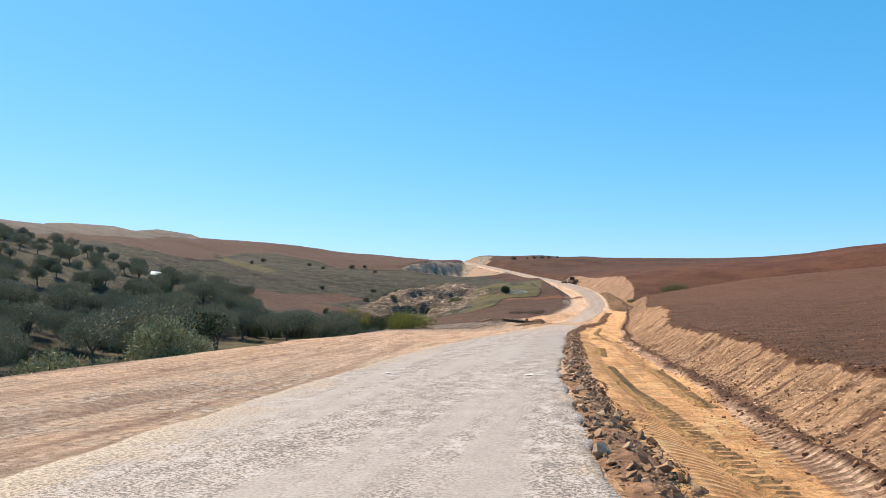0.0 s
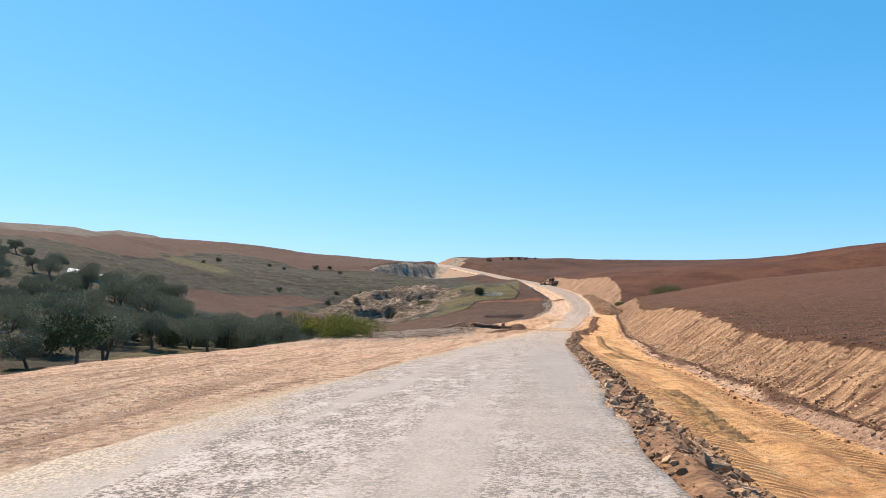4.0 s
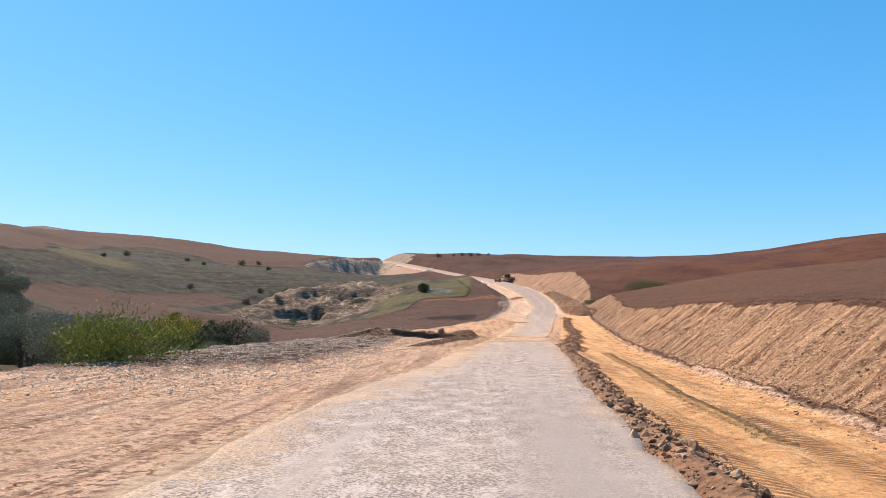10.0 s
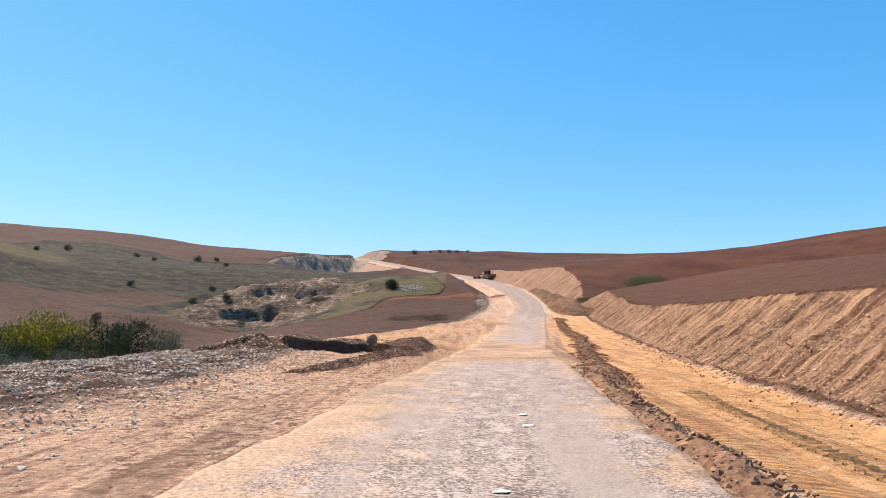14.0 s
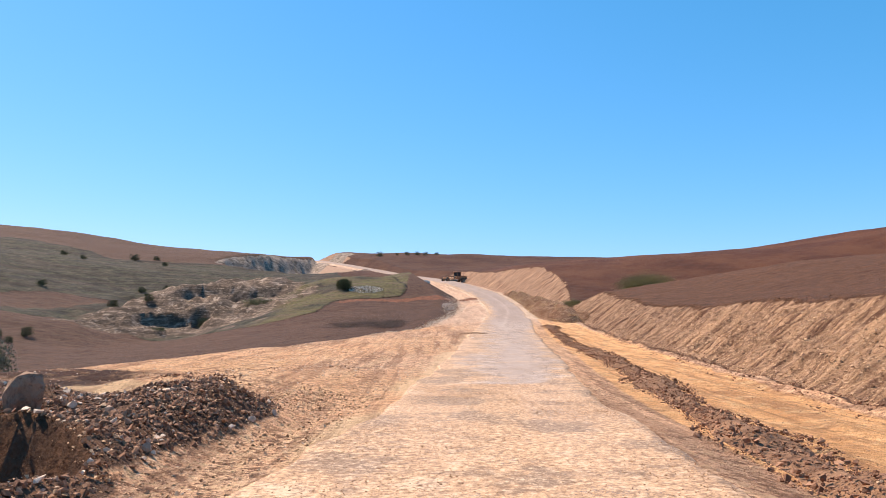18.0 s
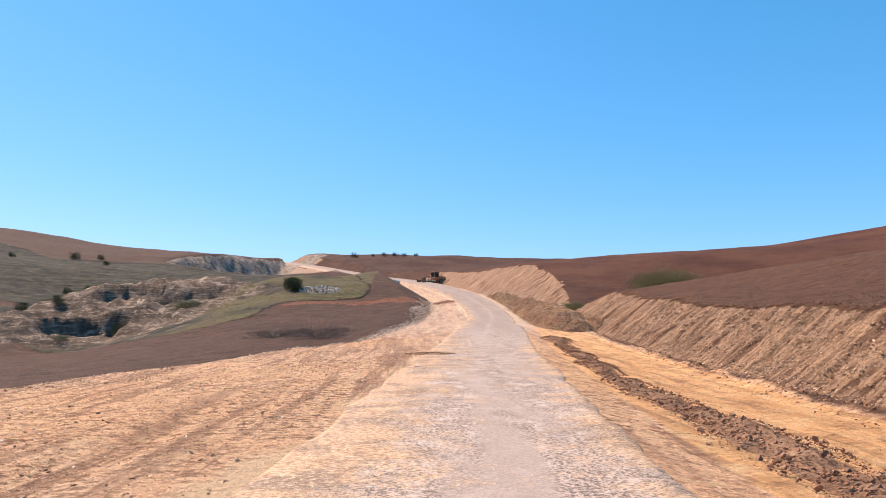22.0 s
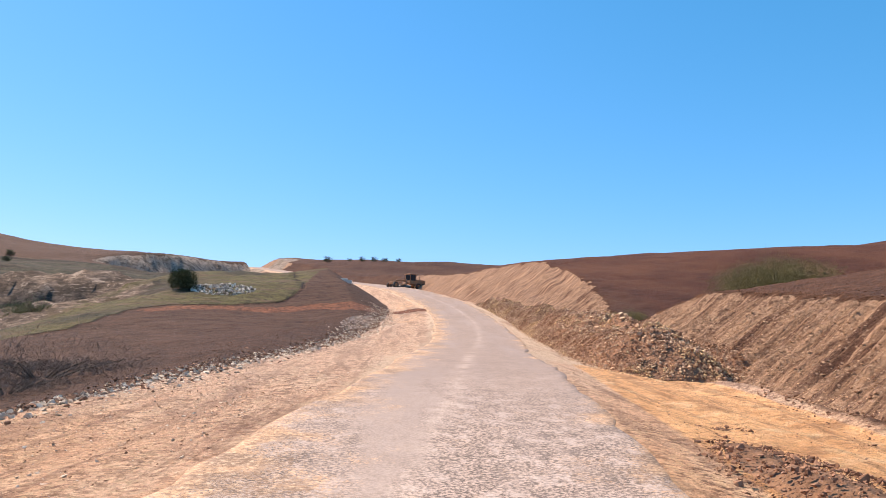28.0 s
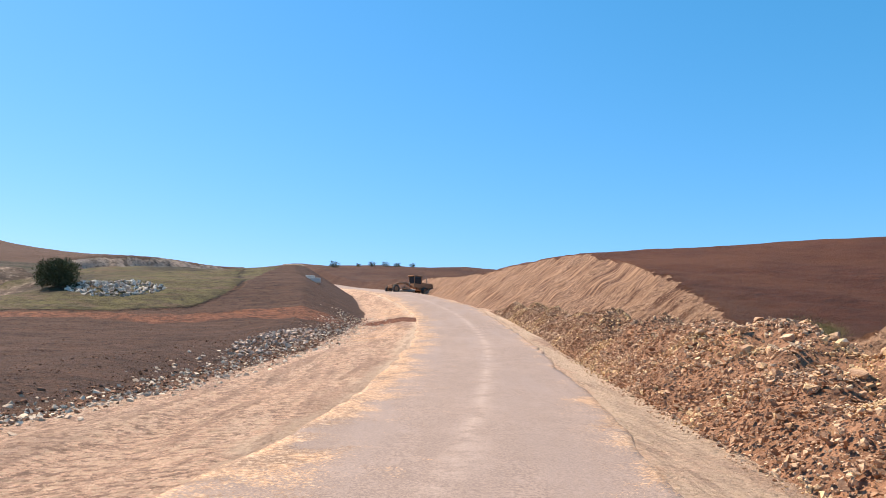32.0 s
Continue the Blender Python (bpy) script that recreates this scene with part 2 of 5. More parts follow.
    lump = lump - 1.6 * smooth(0.35, 0.6, bell(x, y, -38, 231, 8, 3.2, 0.2)) - 1.4 * smooth(0.35, 0.6, bell(x, y, -47.5, 232, 7, 2.4, 0.1))
    rise = 1.5 + 0.3 * grain(x, y, 20, 39)
    level = np.floor(lump / rise)
    bench = rise * (level + 0.5 * (lump / rise - level) + 0.5 * smooth(0.60, 0.84, lump / rise - level)) + 0.7 * np.abs(grain(x + 0.6 * y, 0.6 * x - y, 2.6, 38)) + 0.35 * np.abs(grain(x, y, 1.2, 40))
    z = z + wash * (bench - z)
    # roughness of the fields
    z = z + fbm(x, y, 14, 5) * 0.35 + fbm(x, y, 3.2, 9) * (0.10 + 0.35 * wash) + 0.05 * grain(x, y, 0.9, 19) 
    return z


def pit_wall(d):
    """How far along the road the cut wall of the pit stands, by offset."""
    return pchip(-d, [2.2, 2.75, 3.8, 5.5, 6.8, 8.0], [101.4, 102.1, 103.3, 103.6, 103.0, 102.6])


def dug_heap(d, y):
    """Stony heap behind the pit, the spoil row along the road before it, the mound beside it and the hump at its end."""
    yw = pit_wall(d)
    top = smooth(yw - 0.07, yw + 0.07, y + 0.12 * grain(d, y * 0, 1.1, 31)) * (1 - smooth(105.9, 107.5, y + 0.12 * (d + 6))) * smooth(2.1, 2.9, -d) * (1 - smooth(10, 13, -d))
    front = np.exp(-((d + 2.75 + 0.32 * (101 - y)) / 0.6) ** 2) * smooth(93.5, 95.5, y) * (1 - smooth(101, 102, y))
    side = bell(d, y, -8.6, 102.9, 1.5, 1.5) + 0.6 * bell(d, y, -2.9, 105.4, 0.75, 1.9) + 0.35 * bell(d, y, -5.0, 110.2, 1.3, 0.5)
    return top, front, side


def pit(d, y):
    yw = pit_wall(d)
    return smooth(yw - 1.9, yw - 0.7, y) * (1 - smooth(yw - 0.07, yw + 0.07, y + 0.12 * grain(d, y * 0, 1.1, 31))) * smooth(2.5, 3.1, -d) * (1 - smooth(6.6, 8.0, -d))


def ground_z(x, y):
    x, y = np.asarray(x, float), np.asarray(y, float)
    d, zr = x - road_x(y), road_z(y)
    h = natural(x, y)
    el, er, wr, wl = edge_left(y), edge_right(y), ditch(y), pad(y)
    near = np.exp(-(d / 25) ** 2)
    # asphalt bed, spoil strip and ditch on the right, graded dirt on the left
    u = np.clip((d - er) / (wr - er), 0, 1)
    v = np.clip((el - d) / (wl + el), 0, 1)
    right = np.interp(u, [0, 0.12, 0.85, 0.94, 1.0], [-0.02, -0.13, -0.5, -0.42, -0.72])
    left = np.interp(v, [0, 0.2, 1], [-0.02, -0.05, -0.3])
    bed = zr + np.where(d > 0, right, left)
    loose = smooth(0.0, 0.25, np.where(d > 0, u, v))
    bed = bed + loose * (0.05 * fbm(x * 1.6, y * 0.5, 1.6, 3) + 0.02 * grain(x, y, 0.45, 8))
    bed = bed + loose * (0.07 * fbm(d / 0.7, y / 7.0, 1.0, 28) + 0.05 * fbm(d / 1.9, y / 16.0, 1.0, 29)) * np.where(d < 0, 1.0, 0.7)
    bed = bed - 0.05 * loose * (np.exp(-((d - er - 1.7) / 0.3) ** 2) + np.exp(-((d - er - 3.5) / 0.3) ** 2) + np.exp(-((d - el + 2.2) / 0.35) ** 2) + np.exp(-((d - el + 4.1) / 0.35) ** 2))
    # teeth marks and slumps on the cut bank
    teeth = 0.10 * np.sin((y - d * 0.35) * 2.9 + 3 * grain(x, y, 5, 7)) * smooth(40, 70, y) + (0.06 + 0.06 * smooth(60, 150, y)) * np.sin((y * 1.0 - d * 0.35) * 8.0 + 2 * grain(x, y, 3, 4)) + 0.16 * fbm(x + y, y - x, 1.8, 6) + 0.07 * grain(x, y, 0.5, 12)
    cut_r = zr - 0.72 + (d - wr) * 0.66 + teeth * smooth(0, 1.2, d - wr)
    rim = wr + np.abs(h - zr + 0.72) / 0.66
    z = np.where(d > wr, np.clip(h, zr - 0.72 - (d - wr) * 0.6, cut_r), bed)
    # dark clods at the foot of the bank
    z = z + 0.28 * np.exp(-((d - wr + 0.1) / 0.55) ** 2) * (0.6 + 0.6 * fbm(x, y, 1.2, 17)) * (1 - smooth(165, 180, y))
    edge = zr - 0.3
    steep = np.interp(y, [140, 165, 212, 228, 300, 340], [0.7, 0.13, 0.16, 0.55, 0.7, 1.6])
    z = np.where(d < -wl, np.clip(h, edge - (-d - wl) * 0.5, edge + (-d - wl) * steep), z)
    # rubble spread and dug trench on the left
    rub = smooth(70, 82, y) * (1 - smooth(114, 117.5, y)) * smooth(4.5, 8.0, -d) * (1 - smooth(18, 21, -d))
    z = z + rub * (0.06 + 0.2 * np.abs(fbm(x, y, 2.2, 21)) + 0.10 * grain(x, y, 0.6, 22))
    top, front, side = dug_heap(d, y)
    lumps = 0.8 + 0.4 * grain(x, y, 0.9, 23) + 0.25 * grain(x, y, 0.45, 27)
    raised = smooth(95, 101, y) * (1 - smooth(111, 121, y)) * smooth(1.7, 3.2, -d) * (1 - smooth(11, 15, -d))
    z = z + 0.25 * raised + top * (0.26 + 0.15 * grain(x, y, 1.1, 25) + 0.08 * grain(x, y, 0.5, 26)) + lumps * (0.22 * front + 0.5 * side) - 0.75 * pit(d, y)
    return z


def grid_mesh(name, us, vs, place, masks=None):
    U, V = np.meshgrid(us, vs)
    co = place(U, V)
    n, m = len(us), len(vs)
    idx = np.arange(n * m).reshape(m, n)
    quads = np.stack([idx[:-1, :-1], idx[:-1, 1:], idx[1:, 1:], idx[1:, :-1]], -1).reshape(-1, 4)
    me = bpy.data.meshes.new(name)
    me.vertices.add(n * m)
    me.vertices.foreach_set("co", co.reshape(-1, 3).astype(np.float32).ravel())
    me.loops.add(quads.size)
    me.loops.foreach_set("vertex_index", quads.ravel().astype(np.int32))
    me.polygons.add(len(quads))
    me.polygons.foreach_set("loop_start", np.arange(0, quads.size, 4, dtype=np.int32))
    me.polygons.foreach_set("use_smooth", np.ones(len(quads), bool))
    me.update(calc_edges=True)
    if masks:
        for key, values in masks(co[..., 0], co[..., 1], co[..., 2]).items():
            me.attributes.new(key, "FLOAT", "POINT").data.foreach_set("value", np.clip(values, 0, 1).astype(np.float32).ravel())
    return me


def steps(*spans):
    """A start, then (end, first step, last step) for each span."""
    out = [spans[0]]
    for end, first, last in spans[1:]:
        k = max(2, round(abs(end - out[-1]) / ((first + last) / 2)))
        w = np.cumsum(np.linspace(first, last, k))
        out += list(out[-1] + (end - out[-1]) * w / w[-1])
    return np.array(out)


# ---- materials ----
class Nodes:
    """A node material with short calls for its usual nodes."""

    def __init__(self, name, rough=0.9):
        self.m = bpy.data.materials.new(name)
        self.m.use_nodes = True
        self.t = self.m.node_tree
        self.bsdf = self.t.nodes["Principled BSDF"]
        self.bsdf.inputs["Roughness"].default_value = rough
        self.bsdf.inputs["Specular IOR Level"].default_value = 0.25
        self.co = self.t.nodes.new("ShaderNodeTexCoord").outputs["Object"]

    def put(self, socket, value):
        if isinstance(value, bpy.types.NodeSocket):
            self.t.links.new(value, socket)
        elif isinstance(value, (tuple, list)) and len(value) == 3 and socket.type == "RGBA":
            socket.default_value = (*value, 1)
        else:
            socket.default_value = value

    def stretch(self, sx, sy, sz, turn=0.0):
        n = self.t.nodes.new("ShaderNodeMapping")
        n.vector_type = "TEXTURE"
        n.inputs["Scale"].default_value = 1 / sx, 1 / sy, 1 / sz
        n.inputs["Rotation"].default_value = 0, 0, turn
        self.put(n.inputs["Vector"], self.co)
        return n.outputs[0]

    def noise(self, scale, detail=4, rough=0.6, co=None):
        n = self.t.nodes.new("ShaderNodeTexNoise")
        self.put(n.inputs["Vector"], co or self.co)
        n.inputs["Scale"].default_value, n.inputs["Detail"].default_value, n.inputs["Roughness"].default_value = scale, detail, rough
        return n.outputs["Fac"]

    def cells(self, scale, co=None, out="Distance"):
        n = self.t.nodes.new("ShaderNodeTexVoronoi")
        self.put(n.inputs["Vector"], co or self.co)
        n.inputs["Scale"].default_value = scale
        return n.outputs[out]

    def ramp(self, fac, *stops):
        n = self.t.nodes.new("ShaderNodeValToRGB")
        e = n.color_ramp.elements
        while len(e) < len(stops):
            e.new(0.5)
        for k, (p, c) in zip(e, stops):
            k.position, k.color = p, ((c, c, c, 1) if isinstance(c, (int, float)) else (*c, 1))
        self.put(n.inputs[0], fac)
        return n.outputs[0]

    def mix(self, fac, a, b, how="MIX"):
        n = self.t.nodes.new("ShaderNodeMix")
        n.data_type, n.blend_type = "RGBA", how
        for s, v in ((n.inputs[0], fac), (n.inputs[6], a), (n.inputs[7], b)):
            self.put(s, v)
        return n.outputs[2]

    def math(self, how, a, b=0.0):
        n = self.t.nodes.new("ShaderNodeMath")
        n.operation = how
        self.put(n.inputs[0], a), self.put(n.inputs[1], b)
        return n.outputs[0]

    def attr(self, name):
        n = self.t.nodes.new("ShaderNodeAttribute")
        n.attribute_name = name
        return n.outputs["Fac"]

    def random(self):
        return self.t.nodes.new("ShaderNodeObjectInfo").outputs["Random"]

    def island(self):
        return self.t.nodes.new("ShaderNodeNewGeometry").outputs["Random Per Island"]

    def bump(self, height, strength, distance, under=None):
        n = self.t.nodes.new("ShaderNodeBump")
        n.inputs["Strength"].default_value, n.inputs["Distance"].default_value = strength, distance
        self.put(n.inputs["Height"], height)
        if under:
            self.put(n.inputs["Normal"], under)
        return n.outputs[0]

    def done(self, colour, normal=None, rough=None):
        self.put(self.bsdf.inputs["Base Color"], colour)
        if normal:
            self.put(self.bsdf.inputs["Normal"], normal)
        if rough is not None:
            self.put(self.bsdf.inputs["Roughness"], rough)
        return self.m


def plain(name, colour, rough=0.6, metal=0.0, vary=0.25, scale=6.0):
    n = Nodes(name, rough)
    n.bsdf.inputs["Metallic"].default_value = metal
    dirt = n.noise(scale, 5)
    return n.done(n.mix(n.ramp(dirt, (0.3, 0.0), (0.75, 1.0)), colour, tuple(c * (1 - vary) for c in colour)), n.bump(dirt, 0.2, 0.01))


def ground_material():
    n = Nodes("earth", 0.95)
    fine, mid, big = n.noise(9, 6, 0.7), n.noise(1.1, 5, 0.65), n.noise(0.09, 4, 0.6)
    streak = n.noise(1.3, 6, 0.7, n.stretch(1.0, 0.22, 1.0, 0.05))
    clods = n.cells(6.5)
    tan = n.mix(n.ramp(mid, (0.35, 0.0), (0.7, 1.0)), (0.76, 0.475, 0.315), (0.55, 0.315, 0.205))
    tan = n.mix(n.ramp(streak, (0.47, 0.0), (0.62, 0.8)), tan, (0.74, 0.51, 0.36))
    rut = n.noise(2.4, 5, 0.62, n.stretch(1.0, 0.045, 1.0, 0.03))
    worked = n.ramp(n.noise(0.3, 3, 0.6), (0.38, 0.5), (0.56, 1.0))
    tan = n.mix(n.math("MULTIPLY", n.ramp(rut, (0.54, 0.0), (0.60, 0.38)), worked), tan, (0.21, 0.10, 0.06))
    wide = n.noise(0.8, 5, 0.65, n.stretch(1.0, 0.06, 1.0, 0.06))
    tan = n.mix(n.ramp(wide, (0.54, 0.0), (0.62, 0.25)), tan, (0.34, 0.18, 0.112))
    tan = n.mix(n.ramp(rut, (0.36, 0.6), (0.44, 0.0)), tan, (0.62, 0.43, 0.28))
    speck = n.noise(3.2, 7, 0.78)
    crumb = n.noise(13, 5, 0.75)
    tan = n.mix(n.math("MULTIPLY", n.ramp(crumb, (0.53, 0.0), (0.60, 0.7)), n.ramp(speck, (0.40, 0.2), (0.55, 1.0))), tan, (0.25, 0.130, 0.080))
    tan = n.mix(n.ramp(crumb, (0.38, 0.75), (0.46, 0.0)), tan, (0.86, 0.64, 0.46))
    fleck, churned = n.noise(5.5, 6, 0.72), n.ramp(n.noise(0.22, 4, 0.65), (0.40, 0.1), (0.56, 1.0))
    tan = n.mix(n.math("MULTIPLY", n.ramp(fleck, (0.52, 0.0), (0.56, 0.9)), churned), tan, (0.17, 0.085, 0.052))
    tan = n.mix(n.math("MULTIPLY", n.ramp(fleck, (0.40, 0.8), (0.45, 0.0)), churned), tan, (0.64, 0.46, 0.31))
    tan = n.mix(n.ramp(speck, (0.53, 0.0), (0.60, 0.65)), tan, (0.20, 0.105, 0.06))
    tan = n.mix(n.ramp(speck, (0.38, 0.6), (0.45, 0.0)), tan, (0.60, 0.43, 0.27))
    tan = n.mix(n.ramp(n.math("ADD", n.attr("m_sand"), n.math("MULTIPLY", n.math("SUBTRACT", mid, 0.5), 0.9)), (0.45, 0.0), (0.75, 0.9)), tan, (0.66, 0.49, 0.34))
    grit = n.mix(n.ramp(n.noise(6.5, 5, 0.75), (0.45, 0.0), (0.55, 1.0)), (0.20, 0.145, 0.112), (0.62, 0.485, 0.39))
    tan = n.mix(n.math("MULTIPLY", n.attr("m_grit"), n.ramp(mid, (0.38, 0.3), (0.6, 0.95))), tan, grit)
    tan = n.mix(n.math("MULTIPLY", n.ramp(rut, (0.54, 0.0), (0.59, 0.45)), worked), tan, (0.20, 0.105, 0.068))
    tan = n.mix(n.ramp(wide, (0.54, 0.0), (0.59, 0.4)), tan, (0.255, 0.145, 0.095))
    tan = n.mix(n.attr("m_ochre"), tan, n.mix(1.0, tan, (1.12, 1.0, 0.80), "MULTIPLY"))
    orange = n.mix(n.ramp(streak, (0.38, 0.0), (0.62, 1.0)), (0.84, 0.465, 0.21), (0.62, 0.31, 0.13))
    orange = n.mix(n.ramp(rut, (0.54, 0.0), (0.59, 0.6)), orange, (0.36, 0.18, 0.085))
    orange = n.mix(n.ramp(mid, (0.55, 0.0), (0.75, 1.0)), orange, (0.76, 0.53, 0.285))
    orange = n.mix(n.ramp(speck, (0.55, 0.0), (0.64, 0.7)), orange, (0.27, 0.135, 0.06))
    scrape = n.noise(1.7, 6, 0.72, n.stretch(0.45, 1.3, 1.0, 0.6))
    orange = n.mix(n.ramp(scrape, (0.54, 0.0), (0.60, 0.55)), orange, (0.33, 0.165, 0.078))
    orange = n.mix(n.ramp(scrape, (0.38, 0.5), (0.44, 0.0)), orange, (0.86, 0.56, 0.30))
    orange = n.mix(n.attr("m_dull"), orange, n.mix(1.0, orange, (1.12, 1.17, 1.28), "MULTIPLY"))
    furrow = n.noise(2.2, 4, 0.6, n.stretch(0.25, 1.0, 1.0, 0.5))
    plough = n.mix(n.ramp(furrow, (0.35, 0.0), (0.7, 1.0)), (0.076, 0.028, 0.0155), (0.037, 0.0145, 0.008))
    plough = n.mix(n.ramp(big, (0.42, 0.0), (0.6, 0.85)), plough, (0.096, 0.042, 0.023))
    plough = n.mix(n.ramp(n.noise(0.35, 6, 0.75), (0.52, 0.0), (0.66, 0.7)), plough, (0.06, 0.024, 0.013))
    terrace = n.noise(0.9, 6, 0.7, n.stretch(0.05, 0.05, 1.35))
    dark = n.mix(n.ramp(furrow, (0.35, 0.0), (0.7, 1.0)), (0.112, 0.056, 0.036), (0.050, 0.025, 0.017))
    dark = n.mix(n.ramp(n.noise(2.6, 6, 0.75), (0.53, 0.0), (0.62, 0.8)), dark, (0.028, 0.013, 0.009))
    dark = n.mix(n.ramp(n.noise(0.5, 6, 0.75, n.stretch(0.5, 1.3, 1.0, 0.3)), (0.52, 0.0), (0.62, 0.7)), dark, (0.125, 0.066, 0.043))
    dark = n.mix(n.ramp(n.noise(8, 5, 0.75), (0.56, 0.0), (0.64, 0.7)), dark, (0.17, 0.09, 0.055))
    near = n.mix(n.ramp(furrow, (0.35, 0.0), (0.7, 1.0)), (0.155, 0.070, 0.035), (0.069, 0.030, 0.015))
    near = n.mix(n.ramp(n.noise(1.6, 7, 0.8), (0.5, 0.0), (0.6, 0.65)), near, (0.07, 0.03, 0.016))
    clod = n.mix(n.ramp(mid, (0.35, 0.0), (0.65, 1.0)), (0.20, 0.10, 0.056), (0.085, 0.042, 0.025))
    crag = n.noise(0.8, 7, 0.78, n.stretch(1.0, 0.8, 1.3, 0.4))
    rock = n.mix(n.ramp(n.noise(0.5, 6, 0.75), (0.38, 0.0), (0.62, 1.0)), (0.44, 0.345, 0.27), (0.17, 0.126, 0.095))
    # crevices of the rock face, their shade drawn as near-black colour
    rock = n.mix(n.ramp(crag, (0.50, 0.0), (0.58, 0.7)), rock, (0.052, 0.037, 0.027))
    tuft = n.noise(0.7, 6, 0.7)
    grass = n.mix(n.ramp(tuft, (0.38, 0.0), (0.62, 1.0)), (0.075, 0.069, 0.040), (0.026, 0.026, 0.015))
    grass = n.mix(n.ramp(terrace, (0.51, 0.0), (0.55, 0.9)), grass, (0.036, 0.029, 0.022))
    grass = n.mix(n.ramp(terrace, (0.34, 0.7), (0.42, 0.0)), grass, (0.100, 0.082, 0.050))
    grass = n.mix(n.ramp(n.noise(0.16, 4, 0.7, n.stretch(0.5, 1.6, 1.0)), (0.45, 0.0), (0.66, 1.0)), grass, (0.066, 0.046, 0.032))
    scrubby = n.noise(0.32, 7, 0.8)
    grass = n.mix(n.ramp(scrubby, (0.54, 0.0), (0.60, 0.8)), grass, (0.022, 0.020, 0.012))
    grass = n.mix(n.ramp(scrubby, (0.38, 0.7), (0.44, 0.0)), grass, (0.125, 0.105, 0.066))
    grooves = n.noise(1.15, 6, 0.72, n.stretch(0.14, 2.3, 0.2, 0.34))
    # groove streaks: the shade of the tooth marks is put into the bank's colour
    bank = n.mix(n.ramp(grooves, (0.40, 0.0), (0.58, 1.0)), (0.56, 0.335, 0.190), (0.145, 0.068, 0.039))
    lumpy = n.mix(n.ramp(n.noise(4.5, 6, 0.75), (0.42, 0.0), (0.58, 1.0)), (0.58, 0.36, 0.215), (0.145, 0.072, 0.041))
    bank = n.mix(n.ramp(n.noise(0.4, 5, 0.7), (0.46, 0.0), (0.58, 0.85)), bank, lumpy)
    bank = n.mix(n.ramp(clods, (0.1, 0.7), (0.32, 0.0)), bank, (0.66, 0.44, 0.28))
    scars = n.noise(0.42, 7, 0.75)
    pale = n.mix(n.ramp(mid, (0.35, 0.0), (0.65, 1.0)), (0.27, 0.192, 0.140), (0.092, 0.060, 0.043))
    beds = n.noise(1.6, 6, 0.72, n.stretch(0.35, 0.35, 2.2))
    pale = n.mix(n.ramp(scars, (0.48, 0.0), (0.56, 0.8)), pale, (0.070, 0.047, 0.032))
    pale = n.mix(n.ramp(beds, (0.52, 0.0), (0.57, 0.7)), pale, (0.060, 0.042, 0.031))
    pale = n.mix(n.ramp(beds, (0.38, 0.7), (0.43, 0.0)), pale, (0.46, 0.355, 0.270))
    pale = n.mix(n.ramp(scars, (0.36, 0.8), (0.42, 0.0)), pale, (0.50, 0.385, 0.295))
    ragged = lambda name, w=0.5: n.ramp(n.math("ADD", n.attr(name), n.math("MULTIPLY", n.math("SUBTRACT", mid, 0.5), w)), (0.4, 0.0), (0.6, 1.0))
    tan = n.mix(n.attr("m_loam"), tan, n.mix(n.ramp(mid, (0.35, 0.0), (0.65, 1.0)), (0.30, 0.185, 0.125), (0.20, 0.110, 0.070)))
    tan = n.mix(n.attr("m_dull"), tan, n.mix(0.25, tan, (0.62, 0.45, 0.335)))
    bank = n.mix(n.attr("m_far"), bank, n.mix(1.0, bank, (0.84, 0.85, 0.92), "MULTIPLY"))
    plough = n.mix(n.attr("m_russet"), plough, n.mix(1.0, plough, (1.32, 1.16, 1.0), "MULTIPLY"))
    colour = plough
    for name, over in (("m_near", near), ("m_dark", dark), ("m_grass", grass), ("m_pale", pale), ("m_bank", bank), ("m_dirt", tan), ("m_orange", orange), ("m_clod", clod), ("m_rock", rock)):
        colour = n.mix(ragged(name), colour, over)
    lush = n.mix(n.ramp(n.noise(1.1, 6, 0.75), (0.40, 0.0), (0.60, 1.0)), (0.150, 0.128, 0.046), (0.072, 0.060, 0.026))
    lush = n.mix(n.ramp(n.noise(0.55, 6, 0.75, n.stretch(0.5, 1.4, 1.0)), (0.50, 0.0), (0.60, 0.8)), lush, (0.150, 0.098, 0.060))
    lush = n.mix(n.ramp(n.noise(1.7, 6, 0.75), (0.55, 0.0), (0.63, 0.9)), lush, (0.036, 0.030, 0.017))
    colour = n.mix(ragged("m_lush", 0.8), colour, lush)
    fallow = n.mix(n.ramp(n.noise(0.12, 6, 0.75, n.stretch(0.6, 1.5, 1.0)), (0.40, 0.0), (0.60, 1.0)), (0.165, 0.128, 0.108), (0.098, 0.076, 0.062))
    colour = n.mix(ragged("m_fallow"), colour, fallow)
    colour = n.mix(ragged("m_red", 0.9), colour, n.mix(n.ramp(n.noise(2.6, 6, 0.75), (0.42, 0.0), (0.58, 1.0)), (0.27, 0.105, 0.052), (0.10, 0.040, 0.023)))
    colour = n.mix(ragged("m_border", 0.8), colour, (0.030, 0.018, 0.012))
    # painted relief: shade in the fine hollows, highlights on the fine bumps
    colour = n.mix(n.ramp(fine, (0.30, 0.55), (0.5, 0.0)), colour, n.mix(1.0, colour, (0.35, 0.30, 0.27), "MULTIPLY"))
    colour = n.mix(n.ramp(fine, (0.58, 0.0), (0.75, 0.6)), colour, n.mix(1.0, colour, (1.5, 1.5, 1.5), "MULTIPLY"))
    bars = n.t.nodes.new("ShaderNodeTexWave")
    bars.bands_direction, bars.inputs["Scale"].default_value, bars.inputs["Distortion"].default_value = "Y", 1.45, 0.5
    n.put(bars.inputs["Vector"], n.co)
